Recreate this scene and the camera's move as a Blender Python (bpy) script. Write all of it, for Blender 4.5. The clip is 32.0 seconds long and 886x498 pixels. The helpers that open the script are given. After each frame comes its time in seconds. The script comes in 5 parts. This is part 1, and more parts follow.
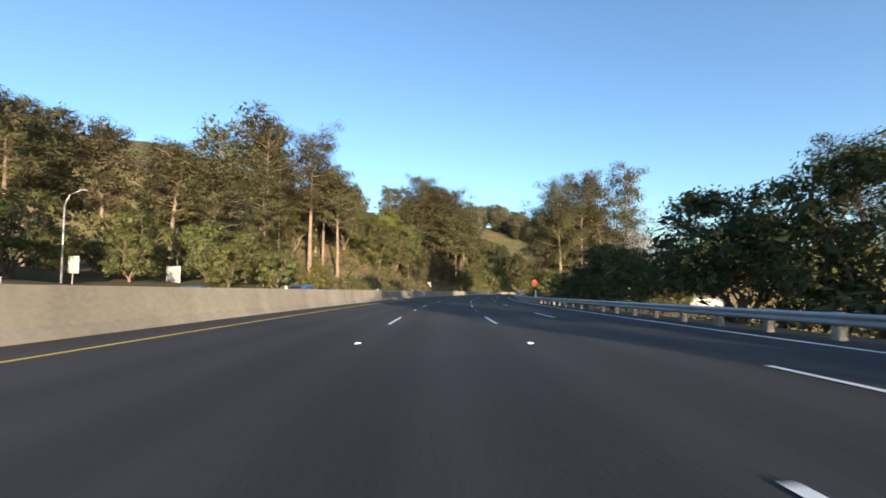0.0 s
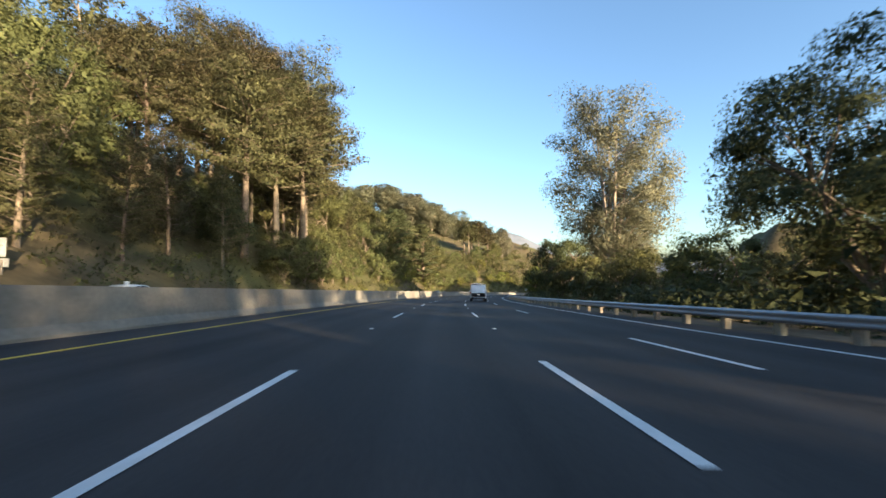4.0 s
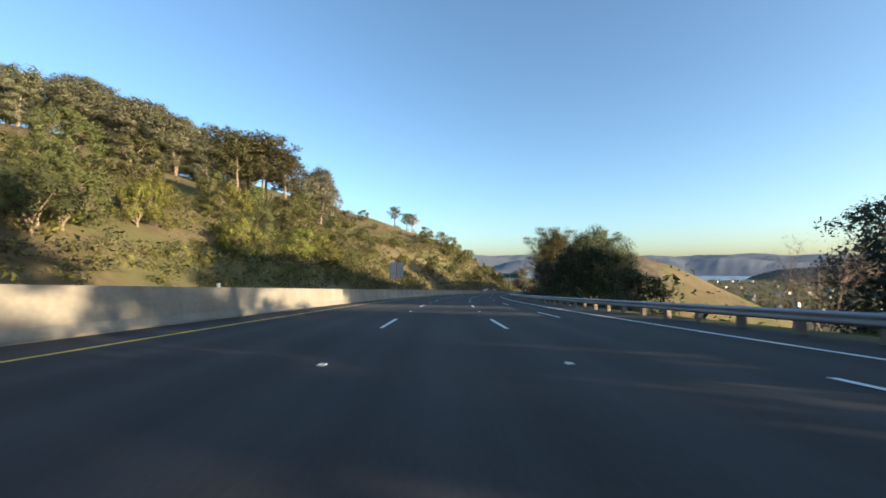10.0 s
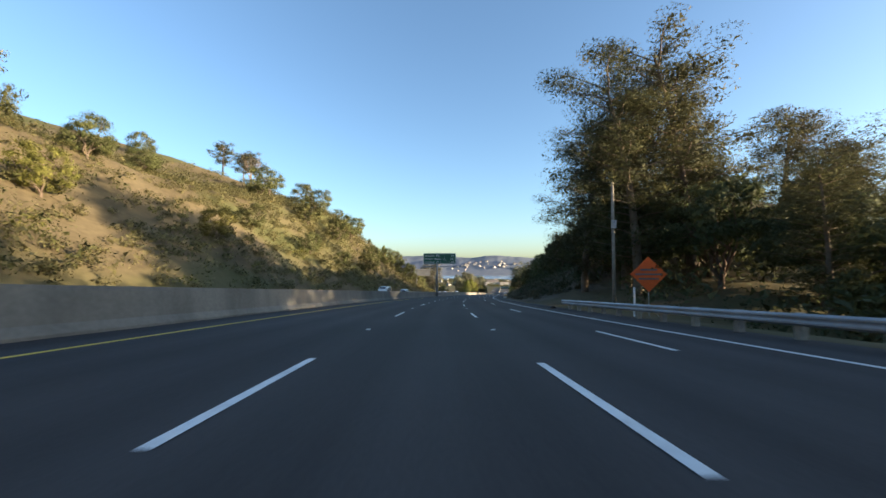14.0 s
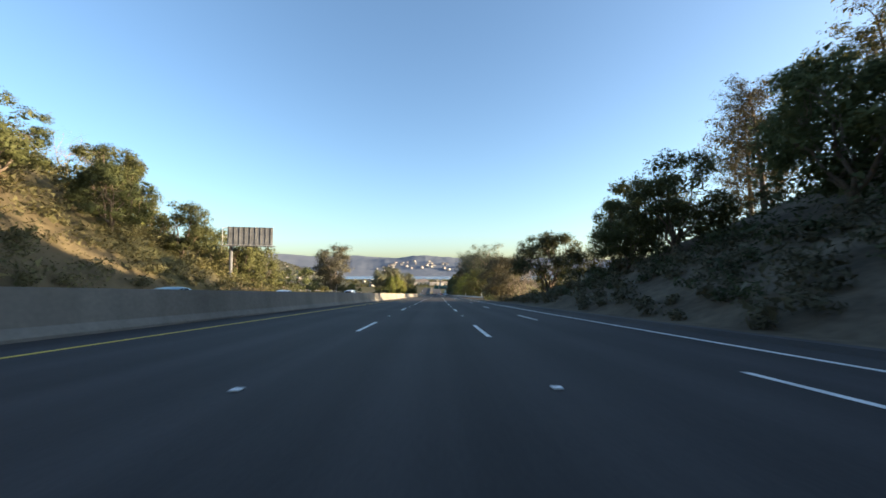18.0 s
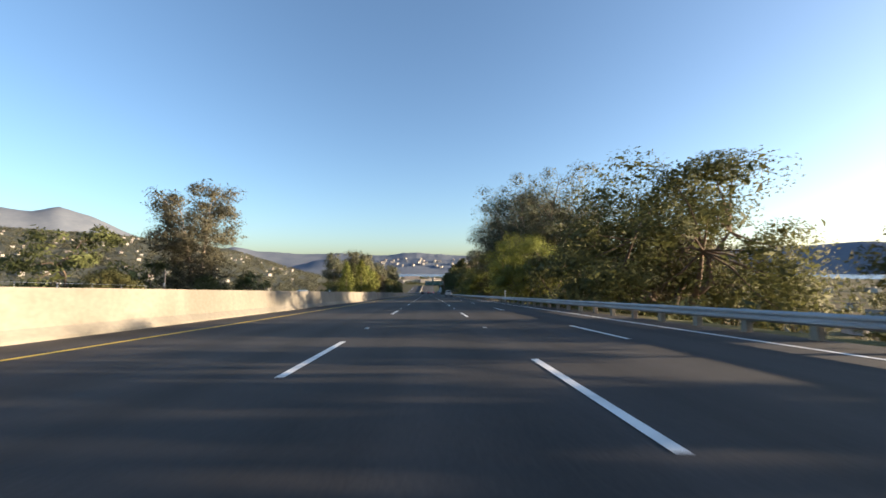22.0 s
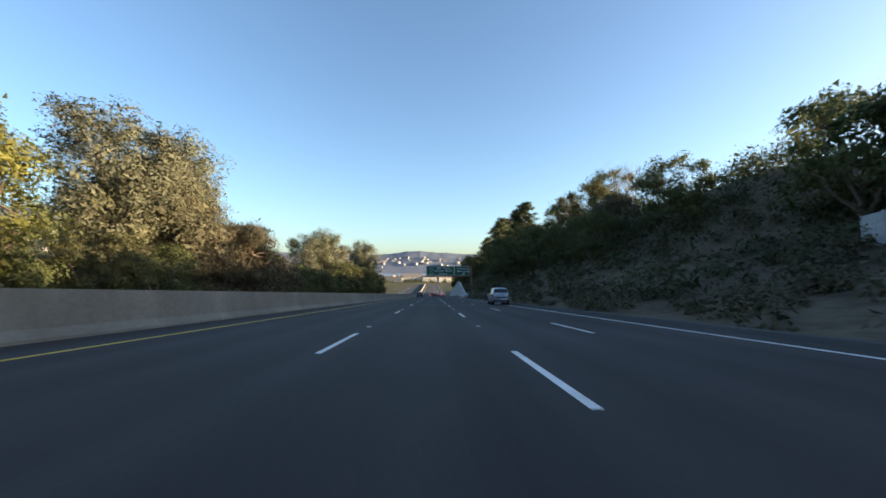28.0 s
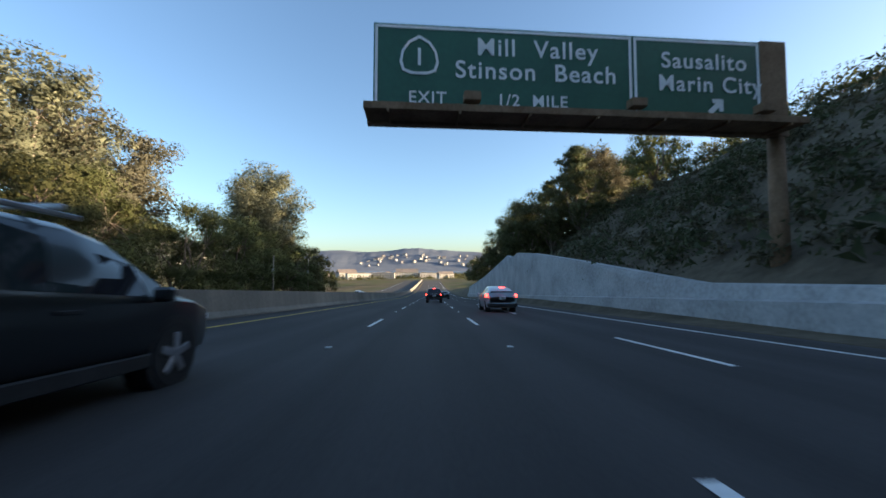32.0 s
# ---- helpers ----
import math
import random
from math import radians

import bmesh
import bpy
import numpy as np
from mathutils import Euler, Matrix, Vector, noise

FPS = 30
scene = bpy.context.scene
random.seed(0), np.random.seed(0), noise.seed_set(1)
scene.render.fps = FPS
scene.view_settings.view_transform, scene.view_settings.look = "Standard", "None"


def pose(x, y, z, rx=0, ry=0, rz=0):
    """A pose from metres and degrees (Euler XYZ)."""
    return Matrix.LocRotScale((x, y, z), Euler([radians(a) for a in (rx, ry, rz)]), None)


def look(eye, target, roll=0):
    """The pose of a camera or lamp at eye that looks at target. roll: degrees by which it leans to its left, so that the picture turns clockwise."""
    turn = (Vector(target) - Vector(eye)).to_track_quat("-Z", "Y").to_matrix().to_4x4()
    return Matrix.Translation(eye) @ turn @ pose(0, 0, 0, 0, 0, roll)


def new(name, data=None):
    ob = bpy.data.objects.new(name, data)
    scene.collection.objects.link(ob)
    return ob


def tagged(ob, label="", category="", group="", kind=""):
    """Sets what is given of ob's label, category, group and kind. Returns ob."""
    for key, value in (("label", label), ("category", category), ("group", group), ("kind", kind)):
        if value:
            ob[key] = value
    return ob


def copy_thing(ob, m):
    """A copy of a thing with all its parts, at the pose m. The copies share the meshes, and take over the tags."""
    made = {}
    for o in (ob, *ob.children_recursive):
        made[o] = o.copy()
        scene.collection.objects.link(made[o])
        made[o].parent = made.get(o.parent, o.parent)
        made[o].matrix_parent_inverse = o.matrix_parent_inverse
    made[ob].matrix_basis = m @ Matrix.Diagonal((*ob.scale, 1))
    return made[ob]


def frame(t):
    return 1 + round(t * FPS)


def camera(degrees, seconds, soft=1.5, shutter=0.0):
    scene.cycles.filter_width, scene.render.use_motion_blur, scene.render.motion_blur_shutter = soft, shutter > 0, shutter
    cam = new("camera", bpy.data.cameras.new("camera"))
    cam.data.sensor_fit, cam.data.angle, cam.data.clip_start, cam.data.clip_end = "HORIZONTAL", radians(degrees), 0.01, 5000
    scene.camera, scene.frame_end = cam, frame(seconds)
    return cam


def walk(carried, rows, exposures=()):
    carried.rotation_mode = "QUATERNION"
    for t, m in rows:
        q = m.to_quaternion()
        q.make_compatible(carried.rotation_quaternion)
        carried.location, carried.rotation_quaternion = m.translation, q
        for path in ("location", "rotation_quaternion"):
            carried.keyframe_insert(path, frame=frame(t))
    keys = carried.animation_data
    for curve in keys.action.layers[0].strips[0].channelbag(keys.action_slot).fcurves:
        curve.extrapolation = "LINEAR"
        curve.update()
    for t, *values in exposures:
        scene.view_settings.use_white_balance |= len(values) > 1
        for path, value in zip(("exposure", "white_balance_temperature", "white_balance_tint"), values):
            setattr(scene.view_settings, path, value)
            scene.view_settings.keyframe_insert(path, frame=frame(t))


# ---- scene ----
cam = camera(97.4, 32.0, soft=1.6, shutter=0.1)

# The road's course: speed along it every 2 s, rate of turning every second (degrees), one even downhill grade.
SPEED = [31.59, 32.09, 32.6, 32.89, 32.73, 32.1, 31.46, 31.11, 30.94, 30.83, 31.0, 31.38, 31.66, 31.62, 31.29, 30.6, 29.65]
TURN = [4.99, 4.67, 4.09, 3.66, 3.68, 4.09, 4.21, 4.04, 3.99, 4.19, 4.33, 4.06, 3.52, 3.23, 3.35, 3.41, 2.94,
        1.98, 1.03, 0.47, 0.23, -0.06, -0.3, -0.33, -0.21, -0.06, 0.08, 0.16, 0.14, 0.08, 0.01, -0.03, -0.02]
GRADE, EYE = 0.0626, 1.06


def running(values, step):
    return np.concatenate([[0], np.cumsum((values[1:] + values[:-1]) / 2 * step)])


T = np.linspace(0, 32, 641)
V = np.interp(T, np.arange(0, 33, 2), SPEED)
DIST = running(V, 0.05)
TURNED = np.radians(running(np.interp(T, np.arange(33), TURN), 0.05))
# the same course by distance, carried on before the start and past the end, where the grade runs out
RS = np.arange(-150, 1500, 2.0)
RA = np.interp(RS, DIST, TURNED)
RG = np.interp(RS, [-150, 1090, 1240, 1500], [GRADE, GRADE, 0.004, 0.0])
FLAT = 1 / math.sqrt(1 + GRADE * GRADE)
RX, RY, RZ = (running(a, 2.0) for a in (np.sin(RA) * FLAT, np.cos(RA) * FLAT, -RG * FLAT))
RX, RY, RZ = (a - np.interp(0, RS, a) for a in (RX, RY, RZ))


def course(s):
    return tuple(float(np.interp(s, RS, a)) for a in (RX, RY, RZ, RA))


def spot(s, d, u=0.0):
    """World place, s metres along the road, d to the right of the car's line, u over the asphalt."""
    x, y, z, a = course(s)
    return Vector((x + d * math.cos(a), y - d * math.sin(a), z - EYE + u))


def stand(s, d, u=0.0, turn=0.0, size=1.0, tilt=False):
    """Pose with +y along the road and +x to its right."""
    m = Matrix.Translation(spot(s, d, u)) @ Matrix.Rotation(-course(s)[3] + radians(turn), 4, "Z")
    if tilt:
        m = m @ Matrix.Rotation(-math.atan(float(np.interp(s, RS, RG))), 4, "X")
    return m @ Matrix.Scale(size, 4)


# small swings of the camera on its mount: time, yaw, pitch, roll in degrees
SWING = [(0.0, 0.17, -0.18, 0.04), (0.5, 0.17, -0.22, -0.05), (1.0, 0.2, -0.23, -0.16), (1.5, 0.09, -0.14, -0.09), (2.0, 0.03, 0.13, -0.03),
         (2.5, -0.06, 0.58, 0.03), (3.0, 0.02, 0.1, 0.0), (3.5, -0.04, -0.1, 0.15), (4.0, -0.16, -0.12, 0.06), (4.5, -0.07, -0.21, -0.04),
         (5.5, 0, -0.05, 0), (6.5, 0.17, 0.05, -0.03), (7.0, 0.2, 0.07, -0.11), (7.5, 0.08, 0.17, 0.08), (8.0, -0.15, 0.06, 0.14),
         (8.5, -0.12, 0.05, -0.03), (9.0, -0.19, -0.13, 0.06), (9.5, -0.25, -0.29, 0.12), (10.0, -0.14, -0.33, -0.11), (10.5, -0.07, -0.18, -0.09),
         (11.0, 0.04, -0.13, 0.09), (11.5, 0.13, -0.03, 0.0), (12.0, 0.17, -0.04, -0.17), (12.5, 0.08, -0.07, -0.06), (13.0, -0.15, -0.11, -0.03),
         (13.5, -0.13, -0.06, 0.13), (14.0, -0.2, -0.09, 0.19), (14.5, -0.12, -0.09, 0.07), (15.5, 0.03, -0.07, 0), (16.5, 0.17, -0.05, -0.12),
         (17.0, 0.24, 0.07, -0.14), (17.5, -0.01, 0.0, -0.01), (18.0, -0.02, 0.13, 0.12), (18.5, 0.05, -0.04, 0.13), (19.0, 0.04, -0.03, 0.11),
         (19.5, 0.06, 0.04, -0.1), (20.0, 0.03, -0.01, -0.01), (20.5, 0.08, 0.02, -0.11), (21.0, -0.01, 0.04, 0.09), (21.5, 0.09, 0.08, -0.03),
         (22.0, 0.15, -0.05, -0.06), (22.5, 0.06, -0.09, -0.06), (23.0, -0.18, 0.17, 0.06), (23.5, 0.06, -0.01, 0.0), (24.0, 0.1, 0.12, 0.0),
         (24.5, 0.0, 0.05, 0.0), (25.0, -0.01, -0.07, 0.0), (25.5, -0.01, -0.2, 0.01), (26.5, 0.02, 0, 0), (27.5, 0.06, 0.18, -0.03),
         (28.0, 0.0, 0.14, -0.06), (28.5, -0.08, -0.02, -0.02), (29.0, -0.07, 0.07, -0.03), (29.5, -0.04, -0.01, 0.02), (30.0, 0.02, -0.13, 0.01),
         (30.5, -0.03, -0.19, 0.0), (31.0, -0.05, -0.05, 0.04), (31.5, -0.05, 0.04, 0.0), (32.0, 0.05, 0.02, 0.05)]
# the car's drift across its lane: time, metres to the right
DRIFT = np.array([(0, -.42), (1, -.15), (2, .3), (3, .25), (4, -.1), (5.5, 0), (7, 0), (8, -.2), (9, -.32), (10, -.38), (11, -.12), (12, .1), (13, .13), (14, -.05), (15.5, .05),
                  (17, .12), (18, .15), (19, .13), (20, .08), (21, 0), (22, -.1), (23, -.15), (24, -.22), (25, -.22), (26.5, -.05), (28, .04), (30, .02), (32, .0)])
PATH = []
for t, yaw, pitch, roll in SWING:
    s = float(np.interp(t, T, DIST))
    x, y, z, a = course(s)
    side = float(np.interp(t, *DRIFT.T))
    x, y = x + side * math.cos(a), y - side * math.sin(a)
    PATH.append((t, pose(x, y, z, 90 + 2.91 + pitch, -roll, -math.degrees(a) - 1.68 - yaw)))
walk(cam, PATH, exposures=[(0, 1.98, 6700, 9), (2, 2.05, 6850, 7), (4, 2.4, 7100, 8), (7, 2.15, 7050, 5), (10, 2.05, 6900, 6), (12, 2.14, 7150, 8), (14.5, 2.16, 7050, 8), (17, 2.2, 7150, 9), (18.5, 2.2, 7200, 9), (20, 1.78, 6900, 11), (22, 1.9, 7050, 11),
                            (25, 2.05, 7000, 10), (28, 2.15, 7200, 10), (32, 2.15, 7200, 10)])

# ---- sky and sun: low evening sun behind and to the right ----
SUN_AZ, SUN_EL = 160.0, 9.0
world = bpy.data.worlds.new("sky")
scene.world = world
world.use_nodes = True
wn = world.node_tree
sky = wn.nodes.new("ShaderNodeTexSky")
sky.sky_type, sky.sun_disc = "NISHITA", False
sky.sun_elevation, sky.sun_rotation = radians(SUN_EL), radians(SUN_AZ)
sky.air_density, sky.dust_density, sky.ozone_density = 0.9, 1.4, 3.0
wn.nodes["Background"].inputs[1].default_value = 0.10
wn.links.new(sky.outputs[0], wn.nodes["Background"].inputs[0])
sun = new("sun", bpy.data.lights.new("sun", "SUN"))
sun.data.energy, sun.data.angle, sun.data.color = 4.0, radians(0.6), (1.0, 0.81, 0.59)
to_sun = Vector((math.sin(radians(SUN_AZ)) * math.cos(radians(SUN_EL)), math.cos(radians(SUN_AZ)) * math.cos(radians(SUN_EL)), math.sin(radians(SUN_EL))))
sun.matrix_world = look(to_sun * 200, (0, 0, 0))


# ---- materials ----
def material(name, low, high, scale=3.0, rough=0.85, metal=0.0, fine=40.0, bump=0.0, vary=0.0, spec=0.3, mid=0.5, coords="Object", sheen=None):
    """Two-scale mottled surface from colour low to colour high; vary: spread of brightness from piece to piece."""
    m = bpy.data.materials.new(name)
    m.use_nodes = True
    nt, n = m.node_tree, m.node_tree.nodes
    b = n["Principled BSDF"]
    b.inputs["Roughness"].default_value, b.inputs["Metallic"].default_value = rough, metal
    b.inputs["Specular IOR Level"].default_value = spec
    co = n.new("ShaderNodeTexCoord")
    big, small = n.new("ShaderNodeTexNoise"), n.new("ShaderNodeTexNoise")
    big.inputs["Scale"].default_value, big.inputs["Detail"].default_value = 1.0 / scale, 5
    small.inputs["Scale"].default_value, small.inputs["Detail"].default_value = fine, 3
    src = n.new("ShaderNodeNewGeometry").outputs["Position"] if coords == "World" else co.outputs[coords]
    nt.links.new(src, big.inputs["Vector"]), nt.links.new(src, small.inputs["Vector"])
    add = n.new("ShaderNodeMix")
    add.inputs[0].default_value = 0.4
    nt.links.new(big.outputs[0], add.inputs[2]), nt.links.new(small.outputs[0], add.inputs[3])
    ramp = n.new("ShaderNodeValToRGB")
    ramp.color_ramp.elements[0].color, ramp.color_ramp.elements[1].color = (*low, 1), (*high, 1)
    ramp.color_ramp.elements[0].position, ramp.color_ramp.elements[1].position = mid - 0.16, mid + 0.16
    nt.links.new(add.outputs[0], ramp.inputs[0])
    out = ramp.outputs[0]
    if vary:
        hsv = n.new("ShaderNodeHueSaturation")
        info = n.new("ShaderNodeObjectInfo")
        geo = n.new("ShaderNodeNewGeometry")
        both = n.new("ShaderNodeMath")
        both.operation = "ADD"
        nt.links.new(info.outputs["Random"], both.inputs[0]), nt.links.new(geo.outputs["Random Per Island"], both.inputs[1])
        span = n.new("ShaderNodeMapRange")
        span.inputs["From Max"].default_value = 2.0
        span.inputs["To Min"].default_value, span.inputs["To Max"].default_value = 1 - vary, 1 + vary
        nt.links.new(both.outputs[0], span.inputs[0]), nt.links.new(span.outputs[0], hsv.inputs["Value"])
        hue = n.new("ShaderNodeMapRange")
        hue.inputs["To Min"].default_value, hue.inputs["To Max"].default_value = 0.5 - 0.03 * vary / 0.4, 0.5 + 0.025 * vary / 0.4
        nt.links.new(info.outputs["Random"], hue.inputs[0]), nt.links.new(hue.outputs[0], hsv.inputs["Hue"])
        nt.links.new(out, hsv.inputs["Color"])
        out = hsv.outputs[0]
    nt.links.new(out, b.inputs["Base Color"])
    if bump:
        bp = n.new("ShaderNodeBump")
        bp.inputs["Strength"].default_value, bp.inputs["Distance"].default_value = bump, 0.05
        nt.links.new(add.outputs[0], bp.inputs["Height"]), nt.links.new(bp.outputs[0], b.inputs["Normal"])
    return m


def leafy(name, low, high, vary=0.35, scale=2.5, through_light=0.35):
    m = material(name, low, high, scale=scale, rough=0.7, fine=3.0, vary=vary, spec=0.15)
    nt = m.node_tree
    b = nt.nodes["Principled BSDF"]
    colour = b.inputs["Base Color"].links[0].from_socket
    tr, mx = nt.nodes.new("ShaderNodeBsdfTranslucent"), nt.nodes.new("ShaderNodeMixShader")
    mx.inputs[0].default_value = through_light
    nt.links.new(colour, tr.inputs[0])
    nt.links.new(b.outputs[0], mx.inputs[1]), nt.links.new(tr.outputs[0], mx.inputs[2])
    nt.links.new(mx.outputs[0], nt.nodes["Material Output"].inputs[0])
    return m


ASPHALT = material("asphalt", (0.034, 0.032, 0.032), (0.056, 0.052, 0.050), scale=9, rough=0.85, fine=25, bump=0.25, coords="World", spec=0.25)


def worn_along(m, period, stretch, track=0.0, streak=0.3, lift_streak=0.0):
    """Wear that follows the road: wheel tracks across it and long streaks along it."""
    nt, n = m.node_tree, m.node_tree.nodes
    b = n["Principled BSDF"]
    colour = b.inputs["Base Color"].links[0].from_socket
    run, side, pos = n.new("ShaderNodeAttribute"), n.new("ShaderNodeAttribute"), n.new("ShaderNodeNewGeometry")
    run.attribute_name, side.attribute_name = "along", "across"

    def calc(op, a, c):
        q = n.new("ShaderNodeMath")
        q.operation = op
        for i, x in enumerate((a, c)):
            if x is None:
                continue
            if isinstance(x, (int, float)):
                q.inputs[i].default_value = x
            else:
                nt.links.new(x, q.inputs[i])
        return q.outputs[0]

    xyz = n.new("ShaderNodeCombineXYZ")
    nt.links.new(calc("MULTIPLY", side.outputs["Fac"], stretch[0]), xyz.inputs[0])
    nt.links.new(calc("MULTIPLY", run.outputs["Fac"], stretch[1]), xyz.inputs[1])
    nz, blot = n.new("ShaderNodeTexNoise"), n.new("ShaderNodeTexNoise")
    nz.inputs["Scale"].default_value, nz.inputs["Detail"].default_value = 1.0, 6
    nt.links.new(xyz.outputs[0], nz.inputs["Vector"])
    blot.inputs["Scale"].default_value, blot.inputs["Detail"].default_value = 0.13, 5
    nt.links.new(pos.outputs["Position"], blot.inputs["Vector"])
    value = calc("ADD", 1 - streak, calc("MULTIPLY", nz.outputs[0], 2 * streak))
    value = calc("ADD", value, calc("MULTIPLY", calc("SUBTRACT", blot.outputs[0], 0.5), 0.7))
    if track:
        wave = calc("SINE", calc("MULTIPLY", calc("ADD", side.outputs["Fac"], 0.62), 2 * math.pi / period), None)
        value = calc("ADD", value, calc("MULTIPLY", wave, track))
    hsv = n.new("ShaderNodeHueSaturation")
    nt.links.new(value, hsv.inputs["Value"]), nt.links.new(colour, hsv.inputs["Color"])
    nt.links.new(hsv.outputs[0], b.inputs["Base Color"])


worn_along(ASPHALT, 1.78, (2.2, 0.05), 0.13, 0.28)
SHOULDER = material("shoulder_asphalt", (0.05, 0.05, 0.05), (0.085, 0.08, 0.075), scale=5, rough=0.9, fine=20, bump=0.3, coords="World")
CONCRETE = material("concrete", (0.165, 0.150, 0.124), (0.255, 0.232, 0.192), scale=3, rough=0.9, fine=8, bump=0.15, coords="World")
worn_along(CONCRETE, 1, (0.6, 0.9), 0, 0.32)
WALL = material("wall_concrete", (0.27, 0.27, 0.265), (0.50, 0.50, 0.49), scale=2.5, rough=0.9, fine=6, bump=0.2, coords="World")
WHITE = material("white_road_paint", (0.55, 0.55, 0.53), (0.80, 0.80, 0.78), scale=0.6, rough=0.7, fine=12, coords="World", mid=0.42)
YELLOW = material("yellow_road_paint", (0.55, 0.36, 0.04), (0.75, 0.50, 0.08), scale=0.8, rough=0.7, fine=12, coords="World", mid=0.42)
STEEL = material("galvanised_steel", (0.32, 0.33, 0.34), (0.48, 0.49, 0.50), scale=1.2, rough=0.5, metal=0.6, fine=14, coords="World")
RUST = material("rusty_steel", (0.16, 0.09, 0.05), (0.30, 0.19, 0.12), scale=0.8, rough=0.8, metal=0.2, fine=9, coords="World")
TIMBER = material("weathered_timber", (0.20, 0.17, 0.13), (0.36, 0.31, 0.25), scale=0.3, rough=0.9, fine=20, bump=0.2, vary=0.25)
WATER = material("bay_water", (0.20, 0.27, 0.33), (0.24, 0.31, 0.37), scale=200, rough=0.25, fine=0.02, coords="World", spec=0.5)
# blue-grey of distance haze is put straight into the hills' base colour
HAZED_HILL = material("far_hills", (0.130, 0.150, 0.185), (0.170, 0.190, 0.220), scale=120, rough=1.0, fine=0.03, coords="World", spec=0.0)
MID_HILL = material("wooded_hill", (0.06, 0.07, 0.06), (0.125, 0.125, 0.10), scale=35, rough=1.0, fine=0.12, coords="World", spec=0.0)


def ground_material():
    """Dry grass, green grass and bare earth, blotched at two sizes."""
    m = material("hillside_grass", (0.074, 0.058, 0.033), (0.155, 0.122, 0.070), scale=14, rough=0.95, fine=1.1, bump=0.7, coords="World", spec=0.1)
    nt, n = m.node_tree, m.node_tree.nodes
    b = n["Principled BSDF"]
    dry = b.inputs["Base Color"].links[0].from_socket
    geo = n.new("ShaderNodeNewGeometry")
    nz = n.new("ShaderNodeTexNoise")
    nz.inputs["Scale"].default_value, nz.inputs["Detail"].default_value = 0.035, 6
    nt.links.new(geo.outputs["Position"], nz.inputs["Vector"])
    rp = n.new("ShaderNodeValToRGB")
    rp.color_ramp.elements[0].position, rp.color_ramp.elements[1].position = 0.45, 0.62
    nt.links.new(nz.outputs[0], rp.inputs[0])
    mx = n.new("ShaderNodeMix")
    mx.data_type = "RGBA"
    mx.inputs[7].default_value = (0.088, 0.090, 0.036, 1)
    nt.links.new(rp.outputs[0], mx.inputs[0]), nt.links.new(dry, mx.inputs[6])
    nt.links.new(mx.outputs[2], b.inputs["Base Color"])
    return m


GRASS = ground_material()
LITTER = material("leaf_litter", (0.070, 0.056, 0.040), (0.165, 0.132, 0.092), scale=3, rough=0.95, fine=2.2, bump=0.8, coords="World", spec=0.1)


# ---- mesh helpers ----
def mesh_object(name, verts, faces, mat, parent=None, smooth=False, label=""):
    me = bpy.data.meshes.new(name)
    me.from_pydata([tuple(v) for v in verts], [], [tuple(f) for f in faces])
    me.materials.append(mat)
    if smooth:
        me.polygons.foreach_set("use_smooth", [True] * len(me.polygons))
    me.update()
    ob = new(name, me)
    if parent:
        ob.parent = parent
    if label:
        tagged(ob, label)
    return ob


def part(name, bm, mat, parent=None, label="", smooth=False):
    me = bpy.data.meshes.new(name)
    bm.to_mesh(me)
    bm.free()
    me.materials.append(mat)
    if smooth:
        me.polygons.foreach_set("use_smooth", [True] * len(me.polygons))
    ob = new(name, me)
    if parent:
        ob.parent = parent
    if label:
        tagged(ob, label)
    return ob


def thing(name, m, label, category, group="", kind=""):
    ob = new(name)
    ob.matrix_world = m
    return tagged(ob, label, category, group, kind)


def block(bm, lo, hi, bevel=0.0, m=None):
    size = [hi[i] - lo[i] for i in range(3)]
    mid = [(hi[i] + lo[i]) / 2 for i in range(3)]
    made = bmesh.ops.create_cube(bm, size=1.0)["verts"]
    bmesh.ops.scale(bm, vec=size, verts=made)
    bmesh.ops.translate(bm, vec=mid, verts=made)
    if bevel:
        edges = list({e for v in made for e in v.link_edges})
        made = bmesh.ops.bevel(bm, geom=edges, offset=bevel, segments=1, affect="EDGES")["verts"]
    if m is not None:
        bmesh.ops.transform(bm, matrix=m, verts=[v for v in made if v.is_valid])
    return bm


def boxes(*rows, bevel=0.0):
    bm = bmesh.new()
    for lo, hi in rows:
        block(bm, lo, hi, bevel)
    return bm


def rod(bm, a, b, r1, r2=None, sides=8):
    a, b = Vector(a), Vector(b)
    way = b - a
    made = bmesh.ops.create_cone(bm, cap_ends=True, segments=sides, radius1=r1, radius2=r1 if r2 is None else r2, depth=way.length)["verts"]
    m = Matrix.Translation((a + b) / 2) @ way.to_track_quat("Z", "Y").to_matrix().to_4x4()
    bmesh.ops.transform(bm, matrix=m, verts=made)
    return bm


def rods(*rows, sides=8):
    bm = bmesh.new()
    for row in rows:
        rod(bm, *row, sides=sides)
    return bm


